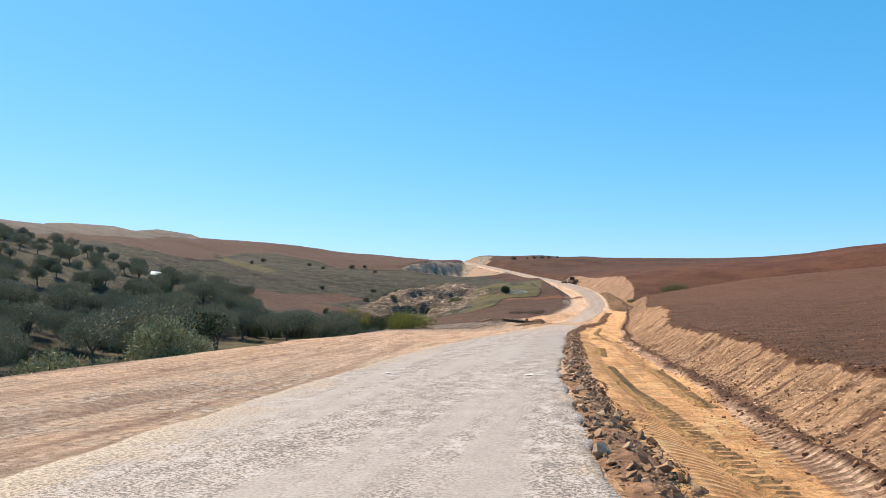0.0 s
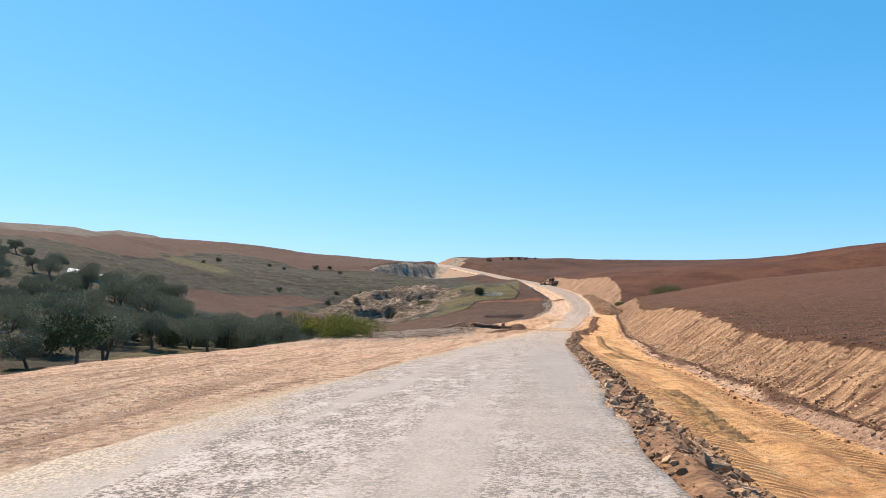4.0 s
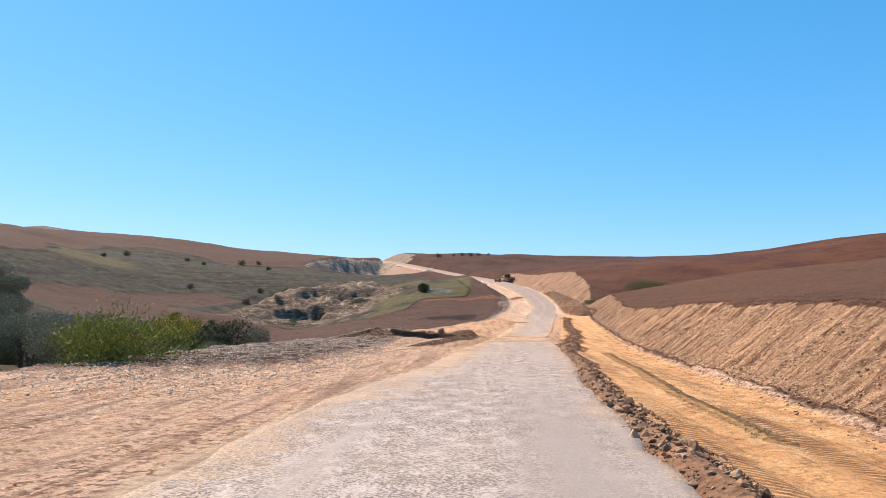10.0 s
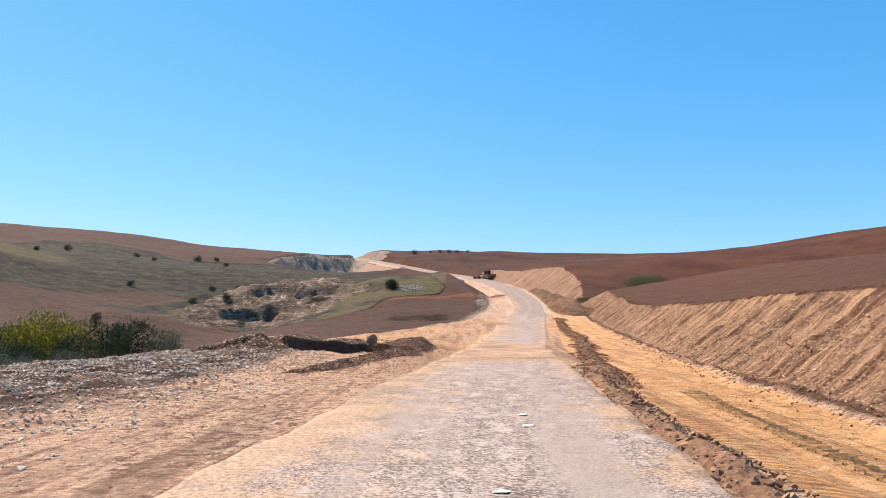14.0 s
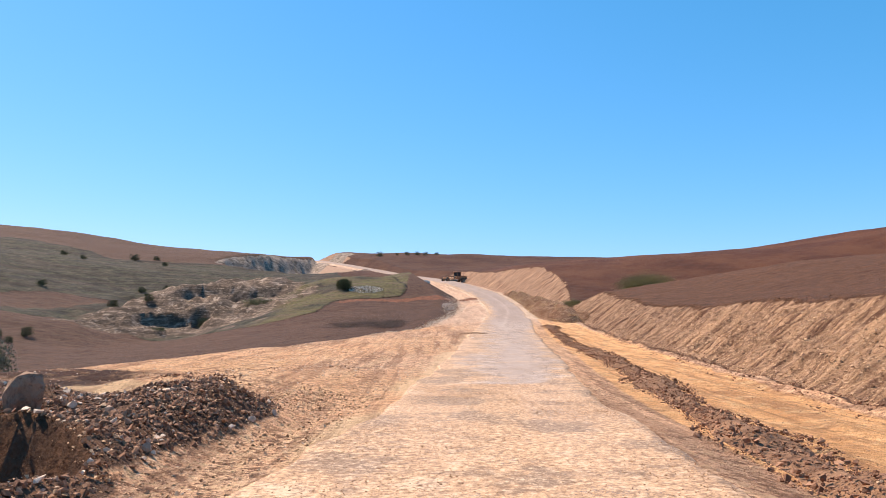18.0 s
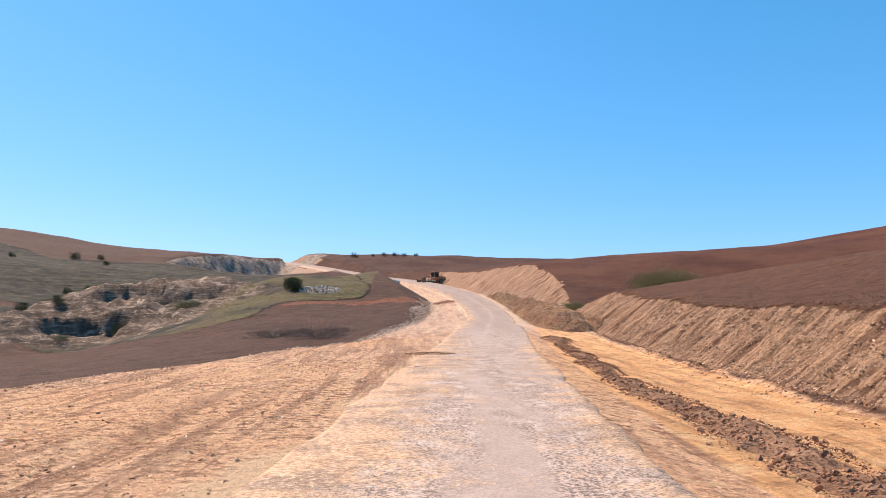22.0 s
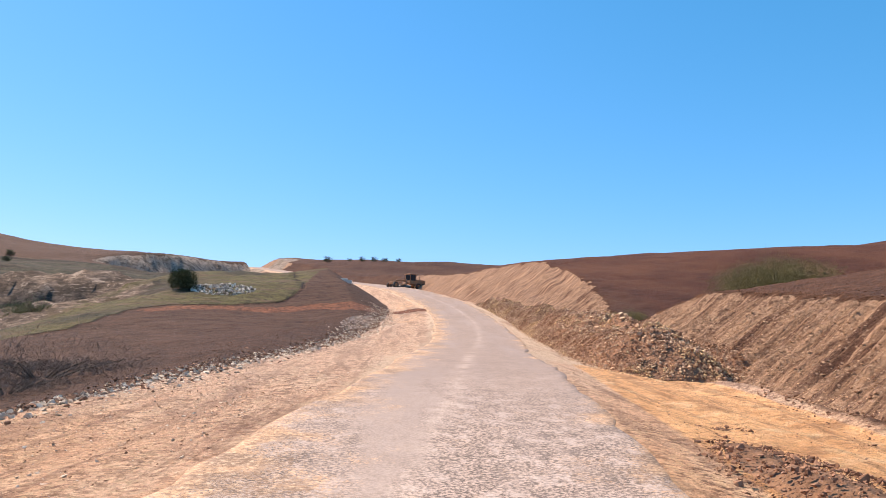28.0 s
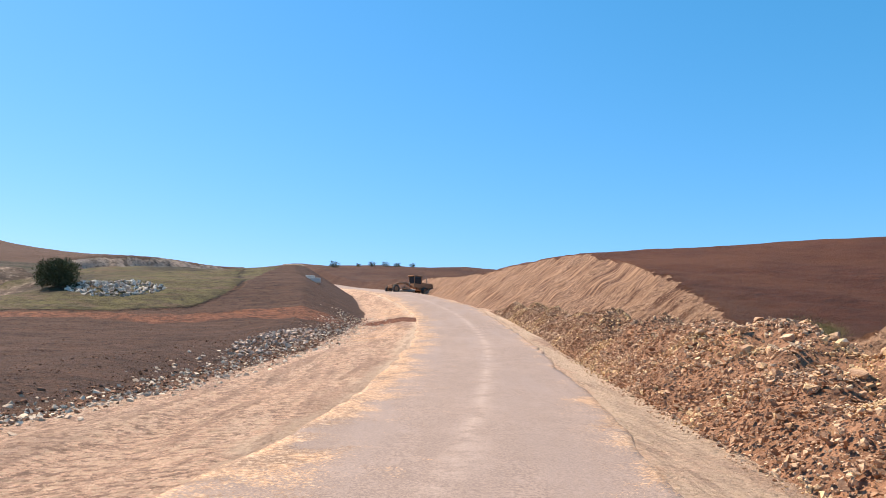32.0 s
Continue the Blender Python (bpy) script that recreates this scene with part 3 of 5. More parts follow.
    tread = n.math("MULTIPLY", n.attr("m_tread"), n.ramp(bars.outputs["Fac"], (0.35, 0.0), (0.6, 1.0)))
    # shade inside the pressed bars, multiplied into the soil colour
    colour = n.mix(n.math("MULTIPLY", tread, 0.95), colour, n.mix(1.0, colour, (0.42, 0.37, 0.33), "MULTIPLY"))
    normal = n.bump(n.mix(n.attr("m_bank"), mid, grooves), 0.8, 0.3)
    normal = n.bump(n.math("MULTIPLY", n.math("SUBTRACT", n.attr("m_grass"), n.attr("m_pale")), terrace), 0.9, 1.4, normal)
    normal = n.bump(fleck, 0.8, 0.16, n.bump(clods, 0.6, 0.10, normal))
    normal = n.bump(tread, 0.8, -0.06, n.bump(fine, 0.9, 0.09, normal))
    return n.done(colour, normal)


def asphalt_material():
    n = Nodes("asphalt", 0.85)
    grit, mid, big = n.cells(34), n.noise(1.3, 5, 0.65), n.noise(0.22, 4, 0.6)
    lanes = n.noise(0.9, 5, 0.6, n.stretch(1.0, 0.07, 1.0))
    chip = n.noise(30, 4, 0.75)
    speck = n.noise(24, 4, 0.75)
    grey = n.mix(n.ramp(speck, (0.45, 0.0), (0.55, 1.0)), (0.12, 0.090, 0.073), (0.52, 0.395, 0.31))
    grey = n.mix(n.ramp(grit, (0.08, 0.5), (0.2, 0.0)), grey, (0.68, 0.55, 0.44))
    grey = n.mix(n.ramp(chip, (0.36, 0.8), (0.44, 0.0)), grey, (0.075, 0.060, 0.050))
    blotch = n.noise(2.6, 7, 0.8, n.stretch(1.0, 0.6, 1.0))
    grey = n.mix(n.ramp(blotch, (0.52, 0.0), (0.60, 0.6)), grey, (0.56, 0.455, 0.385))
    grey = n.mix(n.ramp(blotch, (0.38, 0.6), (0.46, 0.0)), grey, (0.115, 0.090, 0.076))
    smoothed = n.mix(n.ramp(chip, (0.4, 0.0), (0.6, 1.0)), (0.30, 0.228, 0.178), (0.41, 0.315, 0.25))
    colour = n.mix(n.ramp(lanes, (0.48, 0.0), (0.6, 0.8)), grey, smoothed)
    fine = n.mix(n.ramp(n.noise(40, 3, 0.7), (0.40, 0.0), (0.60, 1.0)), (0.25, 0.191, 0.15), (0.345, 0.269, 0.215))
    colour = n.mix(n.math("MULTIPLY", n.attr("m_smooth"), n.ramp(n.noise(0.5, 5, 0.7, n.stretch(1.0, 0.3, 1.0)), (0.42, 1.0), (0.62, 0.75))), colour, fine)
    colour = n.mix(n.math("MULTIPLY", n.attr("m_line"), n.ramp(n.noise(1.4, 5, 0.75), (0.42, 0.0), (0.54, 0.55))), colour, (0.66, 0.53, 0.42))
    colour = n.mix(n.ramp(big, (0.5, 0.0), (0.75, 0.4)), colour, (0.42, 0.32, 0.25))
    colour = n.mix(n.attr("m_warm"), n.mix(1.0, colour, (0.90, 0.985, 1.08), "MULTIPLY"), colour)
    colour = n.mix(1.0, colour, (1.0, 0.995, 1.02), "MULTIPLY")
    colour = n.mix(n.math("MULTIPLY", n.attr("m_smooth"), n.attr("m_warm")), colour, n.mix(1.0, colour, (0.96, 0.93, 0.93), "MULTIPLY"))
    patchy = n.noise(0.75, 7, 0.72)
    dust = n.mix(n.ramp(chip, (0.35, 0.0), (0.65, 1.0)), (0.34, 0.20, 0.112), (0.66, 0.42, 0.245))
    dust = n.mix(n.ramp(patchy, (0.49, 0.0), (0.56, 0.8)), dust, n.mix(n.ramp(speck, (0.42, 0.0), (0.58, 1.0)), (0.14, 0.092, 0.062), (0.33, 0.225, 0.15)))
    dust = n.mix(n.ramp(patchy, (0.36, 0.5), (0.42, 0.0)), dust, (0.66, 0.49, 0.345))
    crumb = n.noise(14, 5, 0.75)
    dust = n.mix(n.ramp(crumb, (0.52, 0.0), (0.58, 0.75)), dust, (0.20, 0.115, 0.070))
    dust = n.mix(n.ramp(crumb, (0.39, 0.7), (0.46, 0.0)), dust, (0.74, 0.53, 0.36))
    dust = n.mix(n.attr("m_warm"), n.mix(n.ramp(speck, (0.44, 0.0), (0.56, 1.0)), (0.19, 0.14, 0.105), (0.46, 0.36, 0.275)), dust)
    worn = n.math("ADD", n.attr("m_dust"), n.math("ADD", n.math("MULTIPLY", n.math("SUBTRACT", mid, 0.5), 1.1), n.math("MULTIPLY", n.math("SUBTRACT", chip, 0.5), 1.4)))
    cover = n.ramp(worn, (0.44, 0.0), (0.58, 0.95))
    colour = n.mix(cover, colour, dust)
    normal = n.bump(chip, 0.45, 0.018, n.bump(n.mix(cover, mid, patchy), 0.4, 0.06))
    return n.done(colour, normal, n.ramp(lanes, (0.4, 0.9), (0.6, 0.7)))


def stone_material(name, light, dark, joined):
    n = Nodes(name, 0.9)
    pick = n.island() if joined else n.random()
    colour = n.mix(pick, light, dark)
    colour = n.mix(n.ramp(n.noise(7, 5, 0.7), (0.40, 0.0), (0.75, 0.5)), colour, tuple(c * 0.6 for c in dark))
    return n.done(colour, n.bump(n.noise(16, 5, 0.7), 0.6, 0.03))


def leaf_material(name, light, dark):
    n = Nodes(name, 0.85)
    n.bsdf.inputs["Specular IOR Level"].default_value = 0.08
    colour = n.mix(n.island(), light, dark)
    colour = n.mix(n.ramp(n.noise(0.8, 3), (0.35, 0.0), (0.7, 0.6)), colour, dark)
    return n.done(colour)


def bark_material(name="bark", light=(0.16, 0.13, 0.10), dark=(0.06, 0.045, 0.035)):
    n = Nodes(name, 0.95)
    g = n.noise(5, 6, 0.7, n.stretch(3, 3, 0.6))
    return n.done(n.mix(n.ramp(g, (0.35, 0.0), (0.65, 1.0)), light, dark), n.bump(g, 0.8, 0.04))


EARTH, ASPHALT, BARK = ground_material(), asphalt_material(), bark_material()

# ---- ground and road ----
us = steps(-1500, (-300, 120, 14), (-75, 6, 2.0), (-55, 1.2, 0.8), (-22, 0.7, 0.5), (-9, 0.4, 0.3), (5, 0.25, 0.25), (15, 0.22, 0.22), (22, 0.3, 0.8), (70, 0.9, 3), (300, 3, 14), (1500, 20, 120))
vs = steps(-300, (-12, 40, 2), (5, 1, 0.4), (101.3, 0.36, 0.36), (104.0, 0.1, 0.1), (140, 0.36, 0.36), (192, 0.2, 0.2), (215, 0.36, 0.36), (300, 0.5, 1.8), (460, 2, 4), (700, 6, 20), (2200, 30, 120))


def place_ground(U, V):
    X = U + road_x(np.clip(V, -60, 500)) * np.exp(-(U / 150) ** 2)
    return np.stack([X, V, ground_z(X, V)], -1)


def ground_masks(x, y, z):
    d, h = x - road_x(y), natural(x, y)
    el, er, wr, wl = edge_left(y), edge_right(y), ditch(y), pad(y)
    wob = 1.2 * grain(x, y, 6, 41)
    inside = smooth(-0.6, 0.4, d + wl + wob * 0.5) * smooth(-0.3, 0.3, wr - d)
    bank = smooth(0.0, 0.3, d - wr) * smooth(0.02, 0.2, h - z) * (d > 0) * (1 - smooth(275, 300, y) * (1 - smooth(392, 402, y)))
    fill = smooth(-0.3, 0.6, -d - wl) * smooth(0.05, 0.4, z - h) * (d < 0)
    verge = smooth(-0.4, 0.0, d - er) * (1 - smooth(2.0, 2.8, d - er + wob * 0.4)) * smooth(166, 176, y) * (1 - smooth(232, 242, y))
    strip = smooth(0.5, 1.2, d - er) * smooth(0.4, 1.0, wr - d) * (1 - smooth(172, 182, y))
    hill = smooth(-62, -75, x) + smooth(225, 245, y) * (x < -20)
    west = pchip(y, [150, 188, 213, 228, 260, 302, 318], [-152, -143, -121, -122, -135, -150, -156])
    north = pchip(x, [-156, -150, -142, -118, -103, -90, -40], [298, 303, 327, 323, 313, 316, 318])
    past = np.maximum(west - x, np.where(x > -158, y - north, -99)) + wob
    upper = smooth(-1, 2, past) * (x < road_x(y) - 20)
    green = smooth(0, 3, -d + wob - np.interp(y, [195, 215, 240, 300], [18, 9, 10, 18])) * (1 - upper)
    field = bell(x, y, -20, 178, 17, 34, 0.25) + bell(x, y, -72, 188, 26, 15, 0.3) * 1.2 + bell(x, y, -7, 214, 6, 14, 0.1) + 1.1 * bell(x, y, -84, 226, 36, 7, 1.2) + 1.2 * bell(x, y, -62, 206, 15, 9) + 1.1 * bell(x, y, -38, 168, 24, 34)
    lobe = np.maximum(smooth(0.35, 0.5, field + 0.04 * wob), smooth(-1.5, 0, x + 32) * smooth(140, 160, y)) * (d < 0) * (y < 245)
    brink = np.minimum(y - pchip(x, [-60, -50, -40, -30, -23, -21, -17, -14, -11.3, -10.6], [214, 210, 205, 199, 203, 212, 215, 216.5, 219, 224]), -10.6 - 0.27 * np.maximum(y - 224, 0) - x) + 0.3 * grain(x, y, 2, 48)
    spur = smooth(-0.3, 0.6, brink) * (y < 262) * (x > -60)
    red = np.exp(-((y - 215.5 - 0.38 * (x + 11) + 1.6 * grain(x, y, 4, 69)) / 2.0) ** 2) * smooth(-24, -17, x) * (d < 0) * (0.85 + 0.5 * grain(x, y, 2.5, 96))
    sown = lobe
    lobe = lobe * (1 - 0.9 * red)
    sand = np.maximum(np.exp(-np.abs(d - el) / 0.7), 0.5 * np.exp(-np.abs(d - er) / 0.35)) * (0.75 + 0.5 * grain(x, y * 0.5, 1.6, 49) + 0.25 * smooth(150, 175, y))
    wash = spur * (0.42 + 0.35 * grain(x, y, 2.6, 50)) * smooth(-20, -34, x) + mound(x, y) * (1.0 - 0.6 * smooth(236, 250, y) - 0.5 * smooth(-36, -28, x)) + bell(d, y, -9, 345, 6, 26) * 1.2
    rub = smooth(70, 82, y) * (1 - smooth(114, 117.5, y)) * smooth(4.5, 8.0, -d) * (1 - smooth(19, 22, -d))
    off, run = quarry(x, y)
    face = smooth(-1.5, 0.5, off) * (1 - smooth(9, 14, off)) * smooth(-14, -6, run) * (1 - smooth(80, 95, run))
    near_field = smooth(0, 1, d - wr) * (1 - smooth(196, 204, y - 0.06 * x))
    return {
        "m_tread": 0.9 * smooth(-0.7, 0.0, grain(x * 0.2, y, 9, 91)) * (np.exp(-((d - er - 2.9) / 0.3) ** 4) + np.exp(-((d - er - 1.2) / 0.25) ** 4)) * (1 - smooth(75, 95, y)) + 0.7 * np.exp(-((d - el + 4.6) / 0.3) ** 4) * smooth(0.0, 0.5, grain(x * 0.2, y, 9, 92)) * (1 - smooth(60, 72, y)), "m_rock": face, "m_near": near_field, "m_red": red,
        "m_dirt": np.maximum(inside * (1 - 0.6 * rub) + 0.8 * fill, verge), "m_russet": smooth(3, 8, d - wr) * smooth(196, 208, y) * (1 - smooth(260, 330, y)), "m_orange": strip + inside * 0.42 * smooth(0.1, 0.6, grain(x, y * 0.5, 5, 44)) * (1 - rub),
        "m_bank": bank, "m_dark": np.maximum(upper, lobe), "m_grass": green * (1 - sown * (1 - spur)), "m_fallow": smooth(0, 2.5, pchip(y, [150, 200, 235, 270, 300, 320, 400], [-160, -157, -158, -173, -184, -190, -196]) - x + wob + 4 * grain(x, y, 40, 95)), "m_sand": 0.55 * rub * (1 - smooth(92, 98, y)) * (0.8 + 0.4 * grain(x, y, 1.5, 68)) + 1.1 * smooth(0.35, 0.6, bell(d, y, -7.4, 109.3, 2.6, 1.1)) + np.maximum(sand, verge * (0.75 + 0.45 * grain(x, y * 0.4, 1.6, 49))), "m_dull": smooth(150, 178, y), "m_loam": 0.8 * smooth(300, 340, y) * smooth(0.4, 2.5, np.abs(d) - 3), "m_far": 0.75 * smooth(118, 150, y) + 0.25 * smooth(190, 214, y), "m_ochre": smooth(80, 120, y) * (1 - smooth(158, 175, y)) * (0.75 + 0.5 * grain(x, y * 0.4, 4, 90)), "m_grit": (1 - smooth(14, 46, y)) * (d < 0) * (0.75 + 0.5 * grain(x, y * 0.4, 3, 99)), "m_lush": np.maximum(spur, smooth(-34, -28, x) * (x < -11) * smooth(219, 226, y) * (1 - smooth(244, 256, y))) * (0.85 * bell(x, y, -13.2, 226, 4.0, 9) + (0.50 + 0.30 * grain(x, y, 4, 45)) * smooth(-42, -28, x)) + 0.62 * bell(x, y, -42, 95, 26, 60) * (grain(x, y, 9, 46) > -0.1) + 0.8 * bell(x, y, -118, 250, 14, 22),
        # dark line along the upper field's border and the spur's brink
        "m_border": 0.8 * np.exp(-((past + 1) / 1.6) ** 2) * (x < -55) * (y > 150) + 0.6 * np.exp(-(brink / 0.35) ** 2) * (x > -45) * (y < 240),
        "m_pale": wash,
        "m_clod": np.exp(-((d - wr + 0.1) / (0.45 + 0.25 * grain(x, y, 2.5, 47))) ** 2) * (1 - smooth(165, 180, y)) * 0.85 + 0.8 * np.exp(-(brink / 0.45) ** 2) * (x > -33) * (y < 240) + 0.75 * bell(x, y, -17.4, 221.8, 3.4, 3.0)
        + 0.85 * np.exp(-((d + wl + 0.3) / 0.5) ** 2) * smooth(130, 145, y) * (1 - smooth(205, 220, y))
        # dark clods on the heaps; the pit gets their colour for its shade too
        + smooth(0.15, 0.5, sum(dug_heap(d, y)) + pit(d, y) + 0.5 * bell(d, y, -12, 103, 4, 5))}


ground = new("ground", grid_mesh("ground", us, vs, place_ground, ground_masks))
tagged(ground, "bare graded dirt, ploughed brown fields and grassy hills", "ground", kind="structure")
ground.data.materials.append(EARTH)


def place_road(U, V):
    wear = 0.16 * fbm(V, U * 0 + 3, 2.2, 51) + 0.06 * grain(V, U * 0, 0.7, 52)
    wear2 = 0.18 * fbm(V, U * 0 + 9, 2.6, 55) + 0.06 * grain(V, U * 0, 0.8, 56)
    d = np.where(U < 0, -U * (edge_left(V) + wear2), U * (edge_right(V) + wear))
    side = smooth(0.98, 1.0, np.abs(U))
    return np.stack([road_x(V) + d, V, road_z(V) + 0.032 - 0.001 * d * d + 0.010 * fbm(d, V, 2.5, 53) - 0.05 * side], -1)


def road_masks(x, y, z):
    d = x - road_x(y)
    rim = np.maximum(np.exp(-(d - edge_left(y)) / 0.9) * (1.25 + 0.7 * grain(x, y, 1.7, 57)), np.exp(-(edge_right(y) - d) / 0.5) * (0.75 + 0.6 * grain(x, y, 1.5, 58)))
    bare = smooth(98.6, 99.4, y + 0.8 * grain(x, y, 1.3, 59)) * (1 - smooth(111.2, 111.8, y + 0.7 * grain(x, y, 1.4, 60) - 0.5 * smooth(1.0, 2.6, d) * 3)) + 0.2 * smooth(84, 92, y) * (1 - smooth(98, 100, y)) + 0.22 * smooth(60, 80, y) * (1 - smooth(85, 92, y)) + 0.30 * smooth(107, 112, y) * (1 - smooth(148, 168, y)) + 0.25 * smooth(215, 240, y)
    return {"m_warm": smooth(35, 105, y), "m_smooth": 0.9 * smooth(158, 176, y) + 0.75 * smooth(20, 34, y) * (1 - smooth(62, 75, y)) * np.exp(-((d - 1.7) / 0.8) ** 4), "m_line": np.exp(-((d - 0.25 + 0.1 * grain(x, y, 2.0, 89)) / 0.16) ** 2) * (0.15 + 0.45 * smooth(150, 170, y)) + 1.6 * np.exp(-((y - 111.9 + 0.7 * grain(x, y, 1.4, 60)) / 0.3) ** 2) * (d < 1.2) + 1.4 * np.exp(-((d - 2.45 - 0.05 * (y - 112) + 0.12 * grain(x, y, 1.2, 64)) / 0.17) ** 2) * smooth(105, 107, y) * (1 - smooth(117, 120, y)) + 1.2 * smooth(0.50, 0.62, bell(x, y, -3.0, 101.4, 1.0, 0.9) + 0.12 * grain(x, y, 0.7, 65)) + smooth(0.5, 0.62, bell(x, y, -0.6, 100.6, 1.1, 0.5) + 0.12 * grain(x, y, 0.7, 66)), "m_dust": 0.10 + rim * 0.6 + 0.6 * bare}


road = new("road", grid_mesh("road", np.r_[-1, -0.985, np.linspace(-0.93, 0.93, 19), 0.985, 1], steps(-40, (-5, 2, 0.4), (215, 0.3, 0.3), (300, 0.6, 1.5), (440, 2, 3)), place_road, road_masks))
tagged(road, "worn grey chip-seal road with dusty broken edges", "road", kind="structure")
road.data.materials.append(ASPHALT)
# ---- things ----


def part(name, me, material, parent=None, label=""):
    """A mesh (or bmesh) as one object, under a thing or a part where one is given."""
    if isinstance(me, bmesh.types.BMesh):
        bm, me = me, bpy.data.meshes.new(name)
        bm.to_mesh(me)
        bm.free()
    if not me.materials:
        me.materials.append(material)
    ob = new(name, me)
    if parent is not None:
        ob.parent = parent
    return tagged(ob, label)


def thing(name, label, category, x=0, y=0, z=0, turn=0.0, group="", kind=""):
    ob = new(name)
    ob.location, ob.rotation_euler = (x, y, z), (0, 0, turn)
    ob.empty_display_size = 0.3
    return tagged(ob, label, category, group, kind)


def lay(d, y):
    """World place on the ground at an offset from the road's axis."""
    x = float(road_x(y)) + d
    return x, float(y), float(ground_z(x, y))


rng = np.random.default_rng(7)


def stone_shape(flat=0.7, points=11, r=rng):
    """Vertices and faces of one angular stone about 1 m across."""
    bm = bmesh.new()
    for _ in range(points):
        v = r.normal(size=3)
        v /= np.linalg.norm(v)
        bm.verts.new(v * 0.5 * r.uniform(0.75, 1.1) * (1, r.uniform(0.6, 0.95), flat))
    hull = bmesh.ops.convex_hull(bm, input=bm.verts)
    bmesh.ops.delete(bm, geom=[g for g in hull["geom_interior"] if isinstance(g, bmesh.types.BMVert)], context="VERTS")
    bm.verts.index_update()
    out = np.array([v.co[:] for v in bm.verts]), [[v.index for v in f.verts] for f in bm.faces]
    bm.free()
    return out


STONES = [stone_shape(f) for f in (0.45, 0.55, 0.65, 0.75, 0.8, 0.6, 0.5, 0.9)]
CHIPS = [stone_shape(f, 7) for f in (0.4, 0.5, 0.6, 0.45, 0.55)]
STONE_MESHES = {}


def stone_mesh(k, material):
    key = k, material.name
    if key not in STONE_MESHES:
        me = bpy.data.meshes.new("stone")
        me.from_pydata(STONES[k][0].tolist(), [], STONES[k][1])
        me.materials.append(material)
        STONE_MESHES[key] = me
    return STONE_MESHES[key]


def turns(n, tilt, r=rng):
    """n turn matrices: any way round, tilted a little."""
    a, b, c = r.uniform(0, 2 * np.pi, n), r.normal(0, tilt, n), r.normal(0, tilt, n)
    z = np.zeros(n)
    o = z + 1
    rz = np.array([[np.cos(a), -np.sin(a), z], [np.sin(a), np.cos(a), z], [z, z, o]]).transpose(2, 0, 1)
    rx = np.array([[o, z, z], [z, np.cos(b), -np.sin(b)], [z, np.sin(b), np.cos(b)]]).transpose(2, 0, 1)
    ry = np.array([[np.cos(c), z, np.sin(c)], [z, o, z], [-np.sin(c), z, np.cos(c)]]).transpose(2, 0, 1)
    return rz @ rx @ ry


def joined_stones(name, places, sizes, material, parent=None, label="", tilt=0.35, shapes=None):
    """All stones in one mesh."""
    shapes = shapes or STONES
    turn, co, faces, base = turns(len(places), tilt), [], [], 0
    for k, (p, s, m) in enumerate(zip(places, sizes, turn)):
        v, f = shapes[k % len(shapes)]
        co.append((v * s) @ m.T + p)
        faces += [[i + base for i in q] for q in f]
        base += len(v)
    me = bpy.data.meshes.new(name)
    me.from_pydata(np.concatenate(co).tolist(), [], faces)
    return tagged(part(name, me, material, parent, label), kind="stuff")


def single_stones(places, sizes, material, parent, name="stone"):
    """Every stone an object of its own on a shared mesh."""
    for k, (p, s, m) in enumerate(zip(places, sizes, turns(len(places), 0.35))):
        ob = new(name, stone_mesh(k % len(STONES), material))
        ob.parent = parent
        ob.matrix_basis = Matrix.LocRotScale(Vector(p), Matrix(m.tolist()).to_quaternion(), Vector((s, s, s)))


BROWN_S = stone_material("brown_stone", (0.60, 0.41, 0.265), (0.20, 0.105, 0.06), False)
BROWN_J = stone_material("brown_rubble", (0.46, 0.29, 0.175), (0.17, 0.09, 0.053), True)


def heap_material(name, light, dark, joined):
    """Dug rock in loads of different earth: rust, dark loam and yellow marl."""
    n = Nodes(name, 0.9)
    colour = n.mix(n.island() if joined else n.random(), light, dark)
    load = n.noise(0.42, 4, 0.6)
    colour = n.mix(n.ramp(load, (0.52, 0.0), (0.58, 0.85)), colour, n.mix(1.0, colour, (0.62, 0.51, 0.45), "MULTIPLY"))
    colour = n.mix(n.ramp(load, (0.42, 0.8), (0.47, 0.0)), colour, n.mix(1.0, colour, (1.16, 1.18, 0.95), "MULTIPLY"))
    colour = n.mix(n.ramp(n.noise(7, 5, 0.7), (0.35, 0.0), (0.7, 0.6)), colour, tuple(c * 0.6 for c in dark))
    return n.done(colour, n.bump(n.noise(16, 5, 0.7), 0.6, 0.03))


RUST_S = heap_material("rust_stone", (0.88, 0.655, 0.435), (0.44, 0.25, 0.152), False)
RUST_J = heap_material("rust_rubble", (0.88, 0.64, 0.415), (0.36, 0.197, 0.12), True)
GREY_S = stone_material("grey_stone", (0.80, 0.62, 0.48), (0.36, 0.225, 0.15), False)
GREY_J = stone_material("grey_rubble", (0.80, 0.62, 0.48), (0.36, 0.225, 0.15), True)
CHALK_J = stone_material("chalky_gravel", (0.86, 0.70, 0.545), (0.50, 0.355, 0.25), True)
WHITE_J = stone_material("white_rubble", (0.86, 0.77, 0.65), (0.20, 0.15, 0.11), True)
SOIL_J = stone_material("soil_clods", (0.45, 0.245, 0.145), (0.18, 0.086, 0.05), True)
CLOD_J = stone_material("dirt_clods", (0.60, 0.36, 0.215), (0.27, 0.138, 0.08), True)
WARM_J = stone_material("warm_gravel", (0.76, 0.50, 0.30), (0.36, 0.20, 0.112), True)
CREAM_S = stone_material("cream_stone", (0.88, 0.73, 0.55), (0.54, 0.40, 0.28), False)
